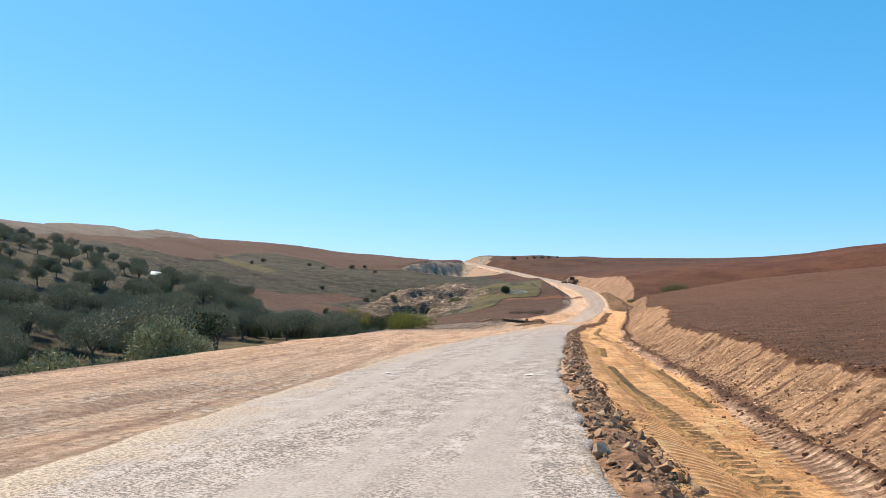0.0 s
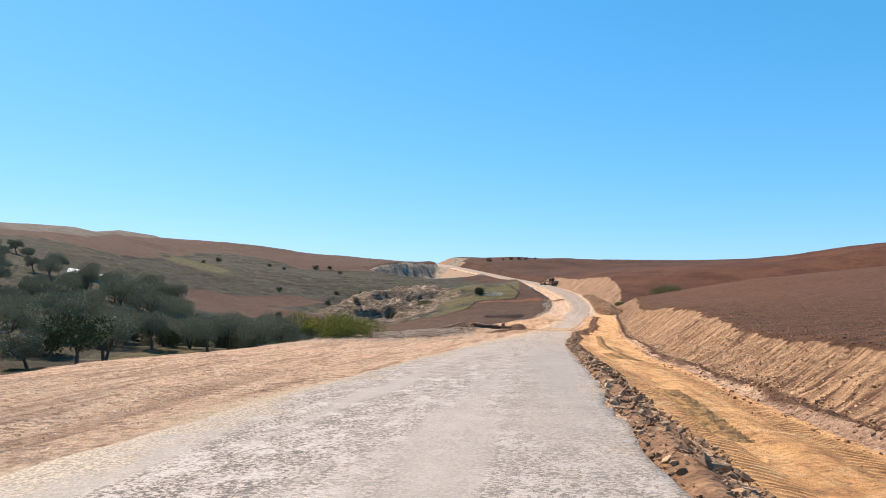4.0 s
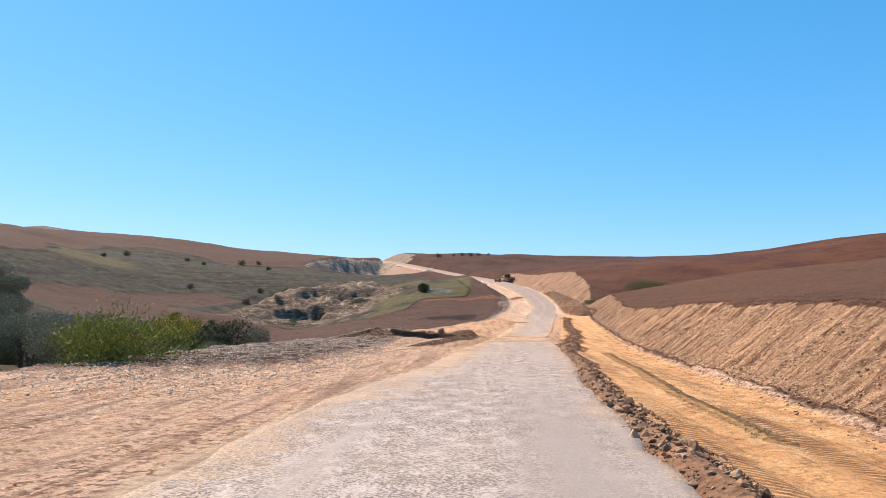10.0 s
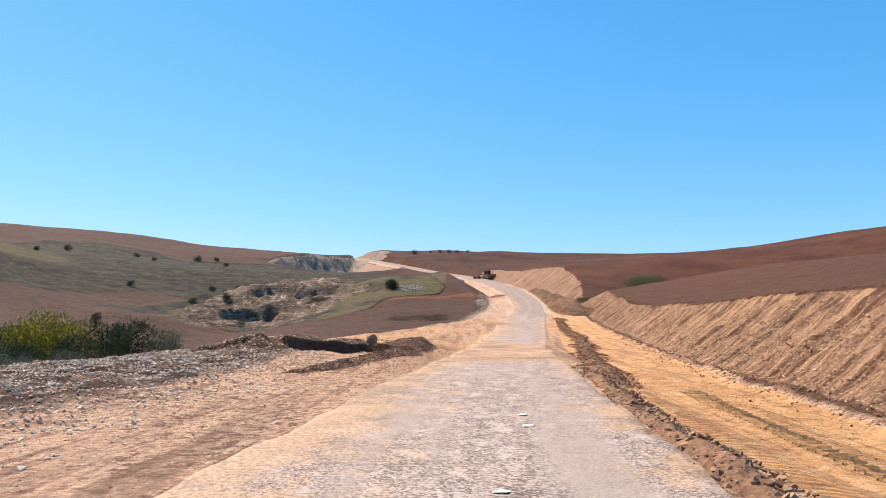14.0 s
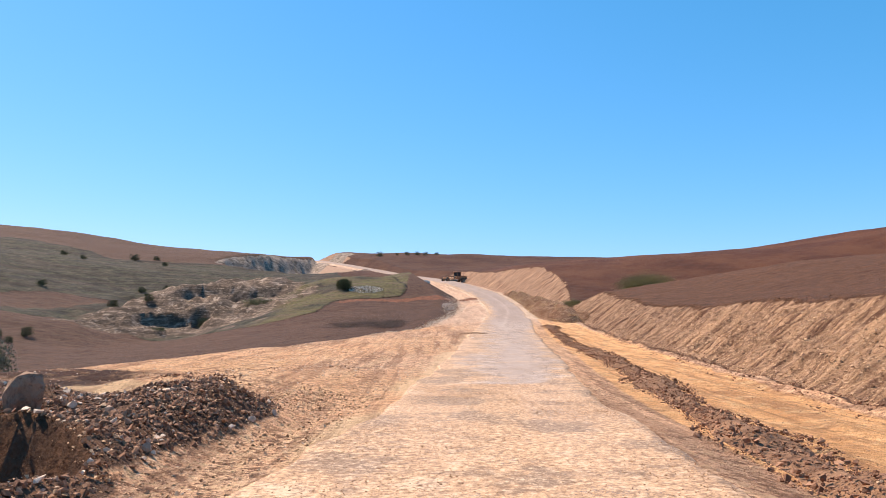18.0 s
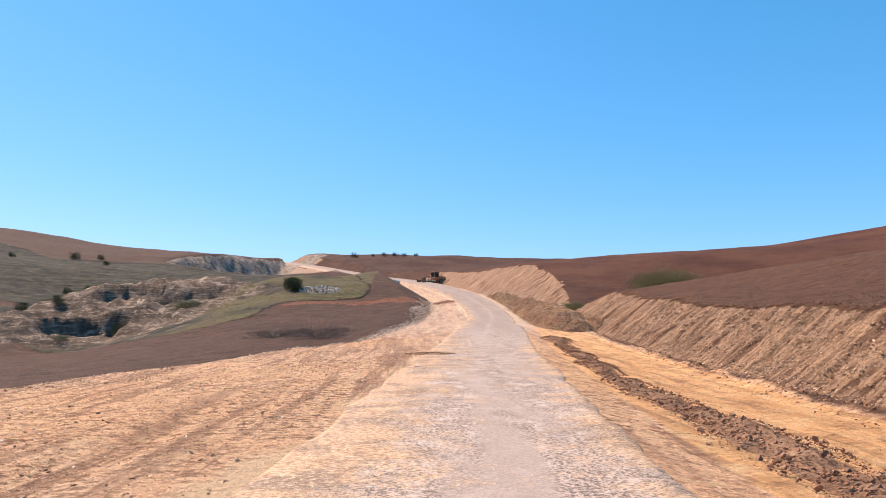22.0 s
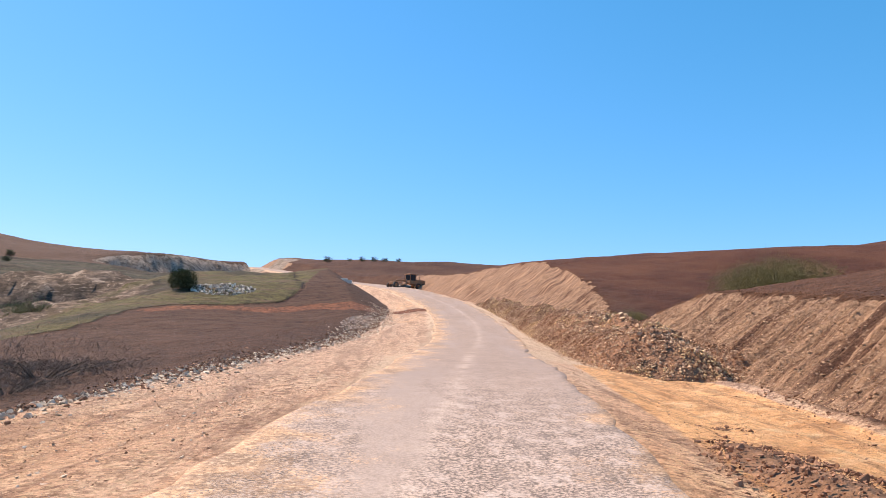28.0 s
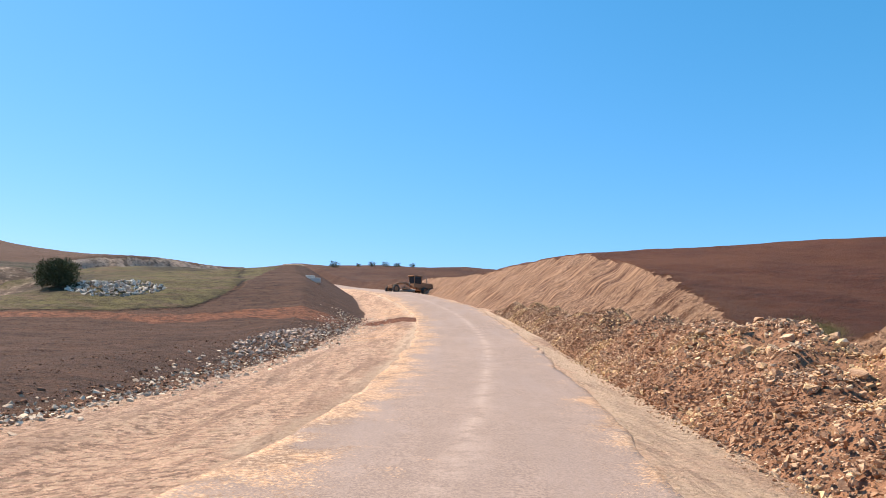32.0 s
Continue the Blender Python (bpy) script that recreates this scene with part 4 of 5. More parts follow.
CREAM_J = stone_material("cream_gravel", (0.88, 0.72, 0.54), (0.50, 0.36, 0.25), True)


def soil_material(name, light, dark):
    n = Nodes(name, 0.95)
    g, f = n.noise(1.8, 6, 0.7), n.noise(11, 5, 0.7)
    colour = n.mix(n.ramp(g, (0.35, 0.0), (0.65, 1.0)), light, dark)
    colour = n.mix(n.ramp(f, (0.35, 0.6), (0.5, 0.0)), colour, tuple(c * 0.5 for c in dark))
    return n.done(colour, n.bump(f, 0.9, 0.06, n.bump(n.cells(7), 0.6, 0.1)))


DARK_SOIL = soil_material("dark_soil", (0.34, 0.19, 0.108), (0.155, 0.08, 0.046))
# red soil, toned down so its colour gives shaded gaps between the heap's stones
RED_SOIL = soil_material("red_soil", (0.36, 0.195, 0.115), (0.16, 0.083, 0.05))


def ridge(name, y0, y1, centre, half, height, material, parent, step=0.3, rough=0.12, seed=70):
    """A long bank of loose soil that follows the road: offset, half width and height by distance along it."""
    def place(U, V):
        d = centre(V) + U * half(V)
        return np.stack([road_x(V) + d, V, ridge_top(d, V, centre, half, height, rough, seed)], -1)
    return part(name, grid_mesh(name, np.linspace(-1, 1, 17), np.arange(y0, y1, step), place), material, parent)


def ridge_top(d, y, centre, half, height, rough=0.12, seed=70):
    u, x = np.clip((d - centre(y)) / half(y), -1, 1), road_x(y) + d
    return ground_z(x, y) - 0.08 + height(y) * (1 - np.abs(u) ** 1.7) * (1 + 0.35 * fbm(x, y, 1.6, seed)) + rough * fbm(x, y, 0.7, seed + 3) * (1 - u * u)


def strew(n, y0, y1, centre, half, height, small, large, power=2.2, bias=1.0, rough=0.12, seed=70):
    """Places and sizes of stones over such a bank."""
    y = rng.uniform(y0, y1, n)
    u = rng.uniform(-1, 1, n) * bias
    d = centre(y) + u * half(y)
    s = small + (large - small) * rng.uniform(0, 1, n) ** power
    z = ridge_top(d, y, centre, half, height, rough, seed) + 0.12 * s
    return np.stack([road_x(y) + d, y, z], -1), s


# broken rock along the right edge of the asphalt
c = lambda y: edge_right(y) + 0.34
w = lambda y: 0.40 + 0.10 * grain(y, y * 0, 3, 71)
h = lambda y: (0.20 + 0.08 * grain(y, y * 0 + 5, 2, 72)) * smooth(-14, -6, y) * (1 - smooth(90, 100, y))
row = thing("rubble_windrow", "low row of broken brown rock and soil beside the asphalt", "rubble", kind="")
ridge("soil", -8, 97, c, w, h, DARK_SOIL, row, 0.25, 0.10)
p, s = strew(300, 3, 70, c, w, h, 0.10, 0.30, 2.0, 0.8)
single_stones(p, s, BROWN_S, row)
p, s = strew(6500, -6, 97, lambda y: c(y) + 0.1, lambda y: w(y) * 1.3, h, 0.03, 0.17, 2.2)
joined_stones("gravel", p, s, BROWN_J, row)
p, s = strew(16000, -6, 97, lambda y: c(y) + 0.1, lambda y: w(y) * 1.5, h, 0.02, 0.07, 1.8)
joined_stones("gravel", p, s, BROWN_J, row, shapes=CHIPS)

# gravelly soil windrow further on
c = lambda y: pchip(y, [88, 98, 108, 120, 132, 141, 160, 172], [3.9, 4.2, 4.5, 4.9, 4.5, 4.3, 4.4, 4.5])
w = lambda y: 0.52 + 0.22 * grain(y, y * 0, 2.2, 74)
h = lambda y: (0.21 + 0.09 * grain(y, y * 0 + 5, 1.6, 75)) * smooth(88, 95, y) * (1 - smooth(160, 167, y))
row = thing("soil_windrow", "low graded windrow of dark gravelly soil along the road", "soil bank")
ridge("soil", 88, 170, c, w, h, DARK_SOIL, row, 0.25, 0.12)
p, s = strew(160, 95, 165, c, w, h, 0.06, 0.14, 2.8, 0.9)
single_stones(p, s, BROWN_S, row)
p, s = strew(8000, 89, 168, c, lambda y: w(y) * 1.6, h, 0.03, 0.13, 2.4)
joined_stones("gravel", p, s, SOIL_J, row)
p, s = strew(24000, 89, 168, c, lambda y: w(y) * 1.5, h, 0.02, 0.07, 1.6)
joined_stones("soil", p, s, SOIL_J, row, shapes=CHIPS)

# the big heap of dug rock
c = lambda y: pchip(y, [175, 180, 190, 200, 232], [7.1, 6.8, 6.1, 5.6, 4.8])
w = lambda y: pchip(y, [175, 178, 182, 200, 232], [1.7, 2.5, 2.7, 2.4, 1.0])
h = lambda y: pchip(y, [175, 176.2, 177.6, 181, 186, 198, 212, 226, 233], [0.0, 1.0, 1.7, 1.65, 1.6, 1.6, 1.3, 1.1, 0.1]) * (0.80 + 0.26 * np.abs(np.cos((y - 179.8) * 0.52))) * (1 + 0.10 * grain(y, y * 0, 4, 77))
heap = thing("rubble_heap", "long heap of freshly dug reddish rock and soil", "rubble heap")
ridge("soil", 175, 233, c, w, h, RED_SOIL, heap, 0.25, 0.25, 78)
p, s = strew(300, 176, 194, c, w, h, 0.14, 0.38, 1.8, 0.95, 0.25, 78)
single_stones(p, s, RUST_S, heap)
p, s = strew(36000, 175, 230, c, lambda y: w(y) * 1.06, h, 0.04, 0.17, 1.9, 1.0, 0.25, 78)
joined_stones("gravel", p, s, RUST_J, heap)
p, s = strew(34000, 175, 206, c, lambda y: w(y) * 1.15, h, 0.025, 0.08, 1.5, 1.0, 0.25, 78)
joined_stones("gravel", p, s, RUST_J, heap, shapes=CHIPS)
p, s = strew(9000, 200, 231, c, lambda y: w(y) * 1.05, h, 0.05, 0.17, 1.9, 1.0, 0.25, 78)
joined_stones("soil", p, s, BROWN_J, heap)


def patch(n, y0, y1, d0, d1, small, large, power=2.5, keep=None, sink=0.1):
    """Places and sizes of stones strewn on the ground."""
    y, d = rng.uniform(y0, y1, n), rng.uniform(d0, d1, n)
    if keep is not None:
        ok = keep(d, y)
        y, d = y[ok], d[ok]
    x = road_x(y) + d
    s = small + (large - small) * rng.uniform(0, 1, len(y)) ** power
    return np.stack([x, y, ground_z(x, y) + s * (0.25 - sink)], -1), s


# rubble spread on the left
rubble = thing("rubble_spread", "wide spread of pale broken rock on graded dirt", "rubble")
cut = lambda d, y: (y > pit_wall(d) - 1.5) & (y < pit_wall(d) + 0.15) & (d < -2.5) & (d > -7.8)
behind = lambda d, y: y > 107.3 - 0.2 * (d + 3)
p, s = patch(3200, 90, 114, -18.5, -2.6, 0.05, 0.18, 2.4, lambda d, y: (rng.uniform(0, 1, len(d)) < 0.1 + 0.9 * np.minimum(1, 0.5 * sum(dug_heap(d, y)) + smooth(6, 9, -d) * smooth(94, 99, y))) & ~cut(d, y) & ~behind(d, y))
near = np.argsort(p[:, 0] - road_x(p[:, 1]))[::-1]
p, s = p[near], s[near]
single_stones(p[:300], s[:300] * 0.8, BROWN_S, rubble)
joined_stones("rubble", p[300:], s[300:], GREY_J, rubble)
p, s = patch(56000, 68, 114, -20, -4.0, 0.02, 0.13, 2.4, lambda d, y: (rng.uniform(0, 1, len(d)) < smooth(62, 92, y) * smooth(3.0, 9, -d)) & ~cut(d, y) & ~behind(d, y))
joined_stones("gravel", p, s, CHALK_J, rubble, tilt=0.25)
p, s = patch(30000, 88, 114, -18, -2.6, 0.04, 0.18, 2.4, lambda d, y: ~behind(d, y) & ~cut(d, y) & (rng.uniform(0, 1, len(d)) < np.minimum(1, 0.12 * dug_heap(d, y)[0] + smooth(88, 97, y + 0.35 * (-d - 5)) * smooth(5.5, 8.5, -d))), 0.1)
joined_stones("rubble", p, s, CHALK_J, rubble, shapes=CHIPS)
spoil = thing("dug_soil", "heaped dark red-brown clods and rock with a cut face", "soil heap")
heaped = lambda d, y: (rng.uniform(0, 1, len(d)) < smooth(0.15, 0.5, sum(dug_heap(d, y)) + 0.3 * pit(d, y))) & ~cut(d, y)
p, s = patch(60000, 93, 110.8, -14, -2.2, 0.03, 0.12, 2.2, heaped, 0.15)
joined_stones("soil", p, s, SOIL_J, spoil, tilt=0.9)
p, s = patch(3000, 93, 110, -14, -2.2, 0.03, 0.15, 2.4, heaped, 0.05)
joined_stones("rock", p, s, GREY_J, spoil, tilt=0.6)
p, s = patch(16000, 94, 110, -5.5, -1.3, 0.02, 0.09, 2.2, lambda d, y: (d < edge_left(y) - 0.1) & (rng.uniform(0, 1, len(d)) < np.exp(-np.abs(d + 2.3) / 1.2)), 0.15)
joined_stones("gravel", p, s, WARM_J, rubble, shapes=CHIPS)
# lone boulder standing up
x, y, z = lay(-4.75, 104.4)
v, f = stone_shape(1.0, 44)
me = bpy.data.meshes.new("boulder")
me.from_pydata((v * (0.56, 0.48, 0.72)).tolist(), [], f)
boulder = part("boulder", me, soil_material("boulder_stone", (0.44, 0.28, 0.185), (0.22, 0.13, 0.085)))
boulder.location = x, y, z + 0.20
tagged(boulder, "tan boulder standing upright on pale rubble", "boulder")

# pale stones along the left rim further on, and a pile at the bend
rim = thing("stone_edging", "ragged line of pale stones between dirt and field", "stones")
y = 150 + 74 * rng.uniform(0, 1, 5000) ** 0.85
d = -pad(y) + rng.normal(-0.1, 0.38, 5000) * (1 + smooth(185, 205, y))
s = 0.04 + 0.20 * rng.uniform(0, 1, 5000) ** 2.6
p = np.stack([road_x(y) + d, y, ground_z(road_x(y) + d, y) - 0.03 * s], -1)
y = 150 + 74 * rng.uniform(0, 1, 2600)
d = -pad(y) + rng.normal(-0.35, 0.45, len(y))
s2 = 0.04 + 0.14 * rng.uniform(0, 1, len(y)) ** 2.4
joined_stones("soil", np.stack([road_x(y) + d, y, ground_z(road_x(y) + d, y) + 0.1 * s2], -1), s2, SOIL_J, rim)
single_stones(p[:300], s[:300], CREAM_S, rim)
joined_stones("gravel", p[300:], s[300:], CREAM_J, rim)
pile = thing("stone_pile", "small pile of pale broken stones at the bend", "stone pile")
n = 520
a, r = rng.uniform(0, 2 * np.pi, n), np.sqrt(rng.uniform(0, 1, n))
x, y = -3.2 + 1.0 * r * np.cos(a), 206.0 + 7.0 * r * np.sin(a)
s = 0.07 + 0.26 * rng.uniform(0, 1, n) ** 2.4
p = np.stack([x, y, ground_z(x, y) + 0.12 * (1 - r ** 1.5)], -1)
single_stones(p[:160], s[:160], GREY_S, pile)
joined_stones("gravel", p[160:], s[160:], GREY_J, pile)
dump = thing("dumped_rubble", "pile of white building rubble on the grass", "rubble")
n = 700
a, r = rng.uniform(0, 2 * np.pi, n), np.sqrt(rng.uniform(0, 1, n))
x, y = -17.6 + 3.0 * r * np.cos(a), 221.5 + 2.6 * r * np.sin(a)
s = 0.08 + 0.45 * rng.uniform(0, 1, n) ** 2.6
p = np.stack([x, y, ground_z(x, y) + 0.25 * (1 - r ** 1.5) * (0.5 + grain(x, y, 1.1, 93))], -1)
joined_stones("rubble", p, s, WHITE_J, dump, tilt=0.7)

# clods and gravel over the bare ground
loose = thing("loose_stones", "clods and gravel scattered over bare dirt", "gravel")
patchy = lambda d, y: (d < edge_left(y) - 0.25) & (-d < pad(y)) & (rng.uniform(-0.75, 0.75, len(d)) < fbm(d, y * 0.45, 2.6, 97) - 0.45 + 0.35 * smooth(60, 90, y) + 0.4 * smooth(105, 115, y))
p, s = patch(60000, 3, 172, -14, -1.2, 0.02, 0.075, 2.4, patchy, 0.2)
joined_stones("soil", p, s, CLOD_J, loose, shapes=CHIPS)
p, s = patch(42000, 3, 172, -15, -1.2, 0.02, 0.09, 2.8, patchy, 0.15)
joined_stones("gravel", p, s, CHALK_J, loose, shapes=CHIPS)
p, s = patch(16000, 3, 40, -13, -2.5, 0.012, 0.05, 2.4, lambda d, y: (-d < pad(y)) & (d < edge_left(y) - 0.3) & (rng.uniform(-0.2, 0.7, len(d)) < fbm(d * 0.7, y * 0.4, 1.4, 87)), 0.2)
joined_stones("gravel", p, s, CHALK_J, loose, shapes=CHIPS)
p, s = patch(2600, 6, 24, -11.5, -6.0, 0.02, 0.09, 2.5, lambda d, y: (-d < pad(y) + 0.3) & (rng.uniform(0, 1, len(d)) < np.exp(-((d + pad(y) - 1.2) / 1.1) ** 2)), 0.1)
joined_stones("gravel", p, s, CHALK_J, loose, shapes=CHIPS)
p, s = patch(14000, 2, 175, 3, 9, 0.015, 0.07, 3.0, lambda d, y: (d > edge_right(y) + 0.3) & (d < ditch(y) - 0.3) & (rng.uniform(-0.6, 0.6, len(d)) < fbm(d * 1.5, y * 0.3, 2.0, 98)), 0.2)
joined_stones("soil", p, s, CLOD_J, loose, shapes=CHIPS)
p, s = patch(26000, 108, 152, -14, -2.2, 0.025, 0.11, 2.6, lambda d, y: (-d < pad(y)) & (d < edge_left(y) - 0.5) & (rng.uniform(0, 0.8, len(d)) < fbm(d * 0.8, y * 0.35, 1.5, 88)), 0.2)
joined_stones("soil", p, s, CLOD_J, loose, shapes=CHIPS)
field = thing("field_clods", "dark clods of the ploughed field beside the dirt", "soil")
PLOUGH_J = stone_material("ploughed_clods", (0.24, 0.12, 0.07), (0.09, 0.043, 0.025), True)
p, s = patch(60000, 138, 216, -26, -5, 0.03, 0.12, 2.6, lambda d, y: (-d > pad(y) + 0.2) & (rng.uniform(0, 1, len(d)) < np.exp(-(-d - pad(y)) / 6.0)), 0.2)
joined_stones("soil", p, s, PLOUGH_J, field, shapes=CHIPS)
n = 30000
y = rng.uniform(8, 198, n)
d = ditch(y) + np.abs(natural(road_x(y) + ditch(y) + 3, y) - road_z(y) + 0.72) / 0.66 + 16 * rng.uniform(0, 1, n) ** 1.8
x = road_x(y) + d
up = natural(x, y) - ground_z(x, y) < 0.05
x, y = x[up], y[up]
s = 0.04 + 0.12 * rng.uniform(0, 1, len(y)) ** 2.2
joined_stones("soil", np.stack([x, y, ground_z(x, y) - 0.02 * s], -1), s, stone_material("reddish_clods", (0.34, 0.175, 0.095), (0.14, 0.068, 0.037), True), field, shapes=CHIPS)
# gravel over the broken stretch of the road
n = 60000
y, d = rng.uniform(98.4, 112, n), rng.uniform(-2.2, 3.4, n)
ok = (rng.uniform(-0.4, 0.7, n) < fbm(d, y, 1.7, 67)) & (d > edge_left(y) + 0.15) & (d < edge_right(y) - 0.1)
y, d = y[ok], d[ok]
s = 0.010 + 0.024 * rng.uniform(0, 1, len(y)) ** 2.2
broken = thing("road_gravel", "loose stones over the broken stretch of road", "gravel")
joined_stones("gravel", np.stack([road_x(y) + d, y, road_z(y) + 0.032 - 0.001 * d * d + 0.1 * s], -1), s, WARM_J, broken, shapes=CHIPS)
# slabs lying on the asphalt, and a spill of gravel at its edge
FLAT = stone_material("flat_white_stone", (0.82, 0.78, 0.72), (0.70, 0.64, 0.56), False)
for k, (d, y, size) in enumerate(((-2.47, 18.3, 0.34), (1.15, 18.3, 0.30), (-1.4, 139.4, 0.2), (1.57, 85.0, 0.2), (1.6, 83.8, 0.2), (1.2, 79.9, 0.15))):
    v, f = stone_shape(0.13, 12)
    me = bpy.data.meshes.new("flat_stone")
    me.from_pydata((v * size * 1.3).tolist(), [], f)
    slab = part("flat_stone", me, FLAT)
    x = float(road_x(y)) + d
    slab.location, slab.rotation_euler = (x, y, float(road_z(y)) + 0.04), (0, 0, 1.3 * k)
    tagged(slab, "flat pale stone lying on worn asphalt", "stone", "flat stones on the road")
spill = thing("gravel_spill", "low dark gravel spilled at the asphalt edge", "gravel")
a, r = rng.uniform(0, 2 * np.pi, 1500), np.sqrt(rng.uniform(0, 1, 1500))
x, y = float(road_x(145.6)) - 1.6 + 1.0 * r * np.cos(a), 145.6 + 0.7 * r * np.sin(a)
s = 0.02 + 0.06 * rng.uniform(0, 1, 1500) ** 2
joined_stones("gravel", np.stack([x, y, np.maximum(ground_z(x, y), road_z(y) + 0.03) + 0.06 * (1 - r)], -1), s, BROWN_J, spill, shapes=CHIPS)
clods = thing("soil_clods", "dark clods fallen to the foot of the bank", "soil")
y = rng.uniform(2, 172, 9000)
d = ditch(y) + rng.normal(-0.1, 0.45, len(y))
s = 0.03 + 0.10 * rng.uniform(0, 1, len(y)) ** 2.3
joined_stones("soil", np.stack([road_x(y) + d, y, ground_z(road_x(y) + d, y) + 0.1 * s], -1), s, SOIL_J, clods)
y = rng.uniform(4, 195, 34000)
d = ditch(y) + 3.6 * rng.uniform(0.02, 1, len(y)) ** 1.7
x = road_x(y) + d
on_face = natural(x, y) - ground_z(x, y) > 0.25
x, y = x[on_face], y[on_face]
s = 0.03 + 0.13 * rng.uniform(0, 1, len(y)) ** 2.5
scree = thing("bank_stones", "small stones stuck in the cut bank", "stones")
joined_stones("gravel", np.stack([x, y, ground_z(x, y) + 0.05 * s], -1), s, WARM_J, scree, shapes=CHIPS)

# prints of a tracked machine on the strip beside the road
prints = thing("track_prints", "pressed cross bars of machine tracks in orange soil", "track marks", kind="structure")
co, faces = [], []
for lane, y0, y1 in ((1.75, 5, 62), (3.15, 5, 48), (2.5, 50, 92)):
    for y in np.arange(y0, y1, 0.27):
        if grain(np.array([y]), np.array([lane]), 7, 94)[0] < -0.35:
            continue
        d = float(edge_right(y)) + lane + 0.25 * math.sin(y * 0.11 + lane)
        if d > float(ditch(y)) - 1.0:
            continue
        base = len(co)
        for a in (-0.26, 0.0, 0.26):
            q = y + 0.10 * abs(a) / 0.26 + 0.02 * math.sin(37 * y)
            X = float(road_x(y)) + d + a
            z = float(ground_z(X, q))
            co += [(X, q - 0.055, z - 0.02), (X, q, z + 0.032), (X, q + 0.055, z - 0.02)]
        for k in (0, 3):
            faces += [(base + k, base + k + 3, base + k + 4, base + k + 1), (base + k + 1, base + k + 4, base + k + 5, base + k + 2)]
me = bpy.data.meshes.new("bar")
me.from_pydata(co, [], faces)
tagged(part("bar", me, soil_material("orange_soil", (0.62, 0.36, 0.16), (0.45, 0.24, 0.10)), prints), kind="stuff")


# ---- plants ----
rng = np.random.default_rng(23)


def tube(co, faces, path, radii, sides=6):
    """Adds a tapered round limb along a path to vertex and face lists."""
    base = len(co)
    for k, (p, r) in enumerate(zip(path, radii)):
        ahead = np.subtract(path[min(k + 1, len(path) - 1)], path[max(k - 1, 0)])
        ahead = ahead / (np.linalg.norm(ahead) + 1e-9)
        u = np.cross(ahead, (0.3, 0.9, 0.2))
        u /= np.linalg.norm(u)
        v = np.cross(ahead, u)
        for j in range(sides):
            a = 2 * np.pi * j / sides
            co.append(tuple(np.asarray(p) + r * (np.cos(a) * u + np.sin(a) * v)))
    for k in range(len(path) - 1):
        for j in range(sides):
            a, b = base + k * sides + j, base + k * sides + (j + 1) % sides
            faces.append((a, b, b + sides, a + sides))


def mesh_of(name, co, faces):
    me = bpy.data.meshes.new(name)
    me.from_pydata([tuple(map(float, c)) for c in co], [], faces)
    return me


def leaves_mesh(name, centres, ways, lengths, width=0.35, r=rng):
    """A leaf of four corners at each place, along its way."""
    n = len(centres)
    ways = ways / np.linalg.norm(ways, axis=1)[:, None]
    side = np.cross(ways, r.normal(size=(n, 3)))
    side /= np.linalg.norm(side, axis=1)[:, None] + 1e-9
    L, W = lengths[:, None], lengths[:, None] * width
    co = np.stack([centres - ways * L / 2, centres + side * W / 2, centres + ways * L / 2, centres - side * W / 2], 1).reshape(-1, 3)
    me = bpy.data.meshes.new(name)
    me.vertices.add(4 * n)
    me.vertices.foreach_set("co", co.astype(np.float32).ravel())
    me.loops.add(4 * n)
    me.loops.foreach_set("vertex_index", np.arange(4 * n, dtype=np.int32))
    me.polygons.add(n)
    me.polygons.foreach_set("loop_start", np.arange(0, 4 * n, 4, dtype=np.int32))
    me.update(calc_edges=True)
    return me


def foliage(name, lobes, n, leaf, r, up=0.3, width=0.4, droop=0.0):
    """Leaves spread through lobes (x, y, z, radius, squash), thicker towards the outside."""
    lobes = np.array(lobes)
    share = lobes[:, 3] ** 2
    pick = r.choice(len(lobes), n, p=share / share.sum())
    v = r.normal(size=(n, 3))
    v /= np.linalg.norm(v, axis=1)[:, None]
    depth = r.uniform(0.25, 1.0, n) ** 0.45
    ragged = 1 + 0.28 * np.sin(v[:, 0] * 7 + pick) * np.cos(v[:, 1] * 6 + 2 * pick) + 0.12 * r.normal(size=n)
    c = lobes[pick, :3] + v * (lobes[pick, 3] * depth * ragged)[:, None] * np.stack([np.ones(n), np.ones(n), lobes[pick, 4]], 1)
    ways = v + r.normal(0, 0.7, (n, 3)) + (0, 0, up - droop)
    c[:, 2] = np.maximum(c[:, 2], 0.02)
    return leaves_mesh(name, c, ways, leaf * r.uniform(0.6, 1.4, n), width, r)


OLIVE = leaf_material("olive_leaves", (0.29, 0.268, 0.182), (0.195, 0.182, 0.118))
DARK_LEAF = leaf_material("dark_leaves", (0.13, 0.135, 0.065), (0.06, 0.064, 0.03))
WILLOW = leaf_material("willow_leaves", (0.38, 0.36, 0.085), (0.15, 0.155, 0.035))
YELLOW = leaf_material("yellow_flowers", (0.52, 0.42, 0.03), (0.17, 0.16, 0.025))
PALE_LEAF = leaf_material("pale_leaves", (0.27, 0.26, 0.14), (0.11, 0.11, 0.05))
FEATHER = leaf_material("feathery_leaves", (0.33, 0.29, 0.135), (0.15, 0.133, 0.058))
GREEN_LEAF = leaf_material("green_leaves", (0.36, 0.36, 0.21), (0.18, 0.185, 0.095))
DRY = leaf_material("dry_twigs", (0.30, 0.215, 0.165), (0.13, 0.090, 0.068))


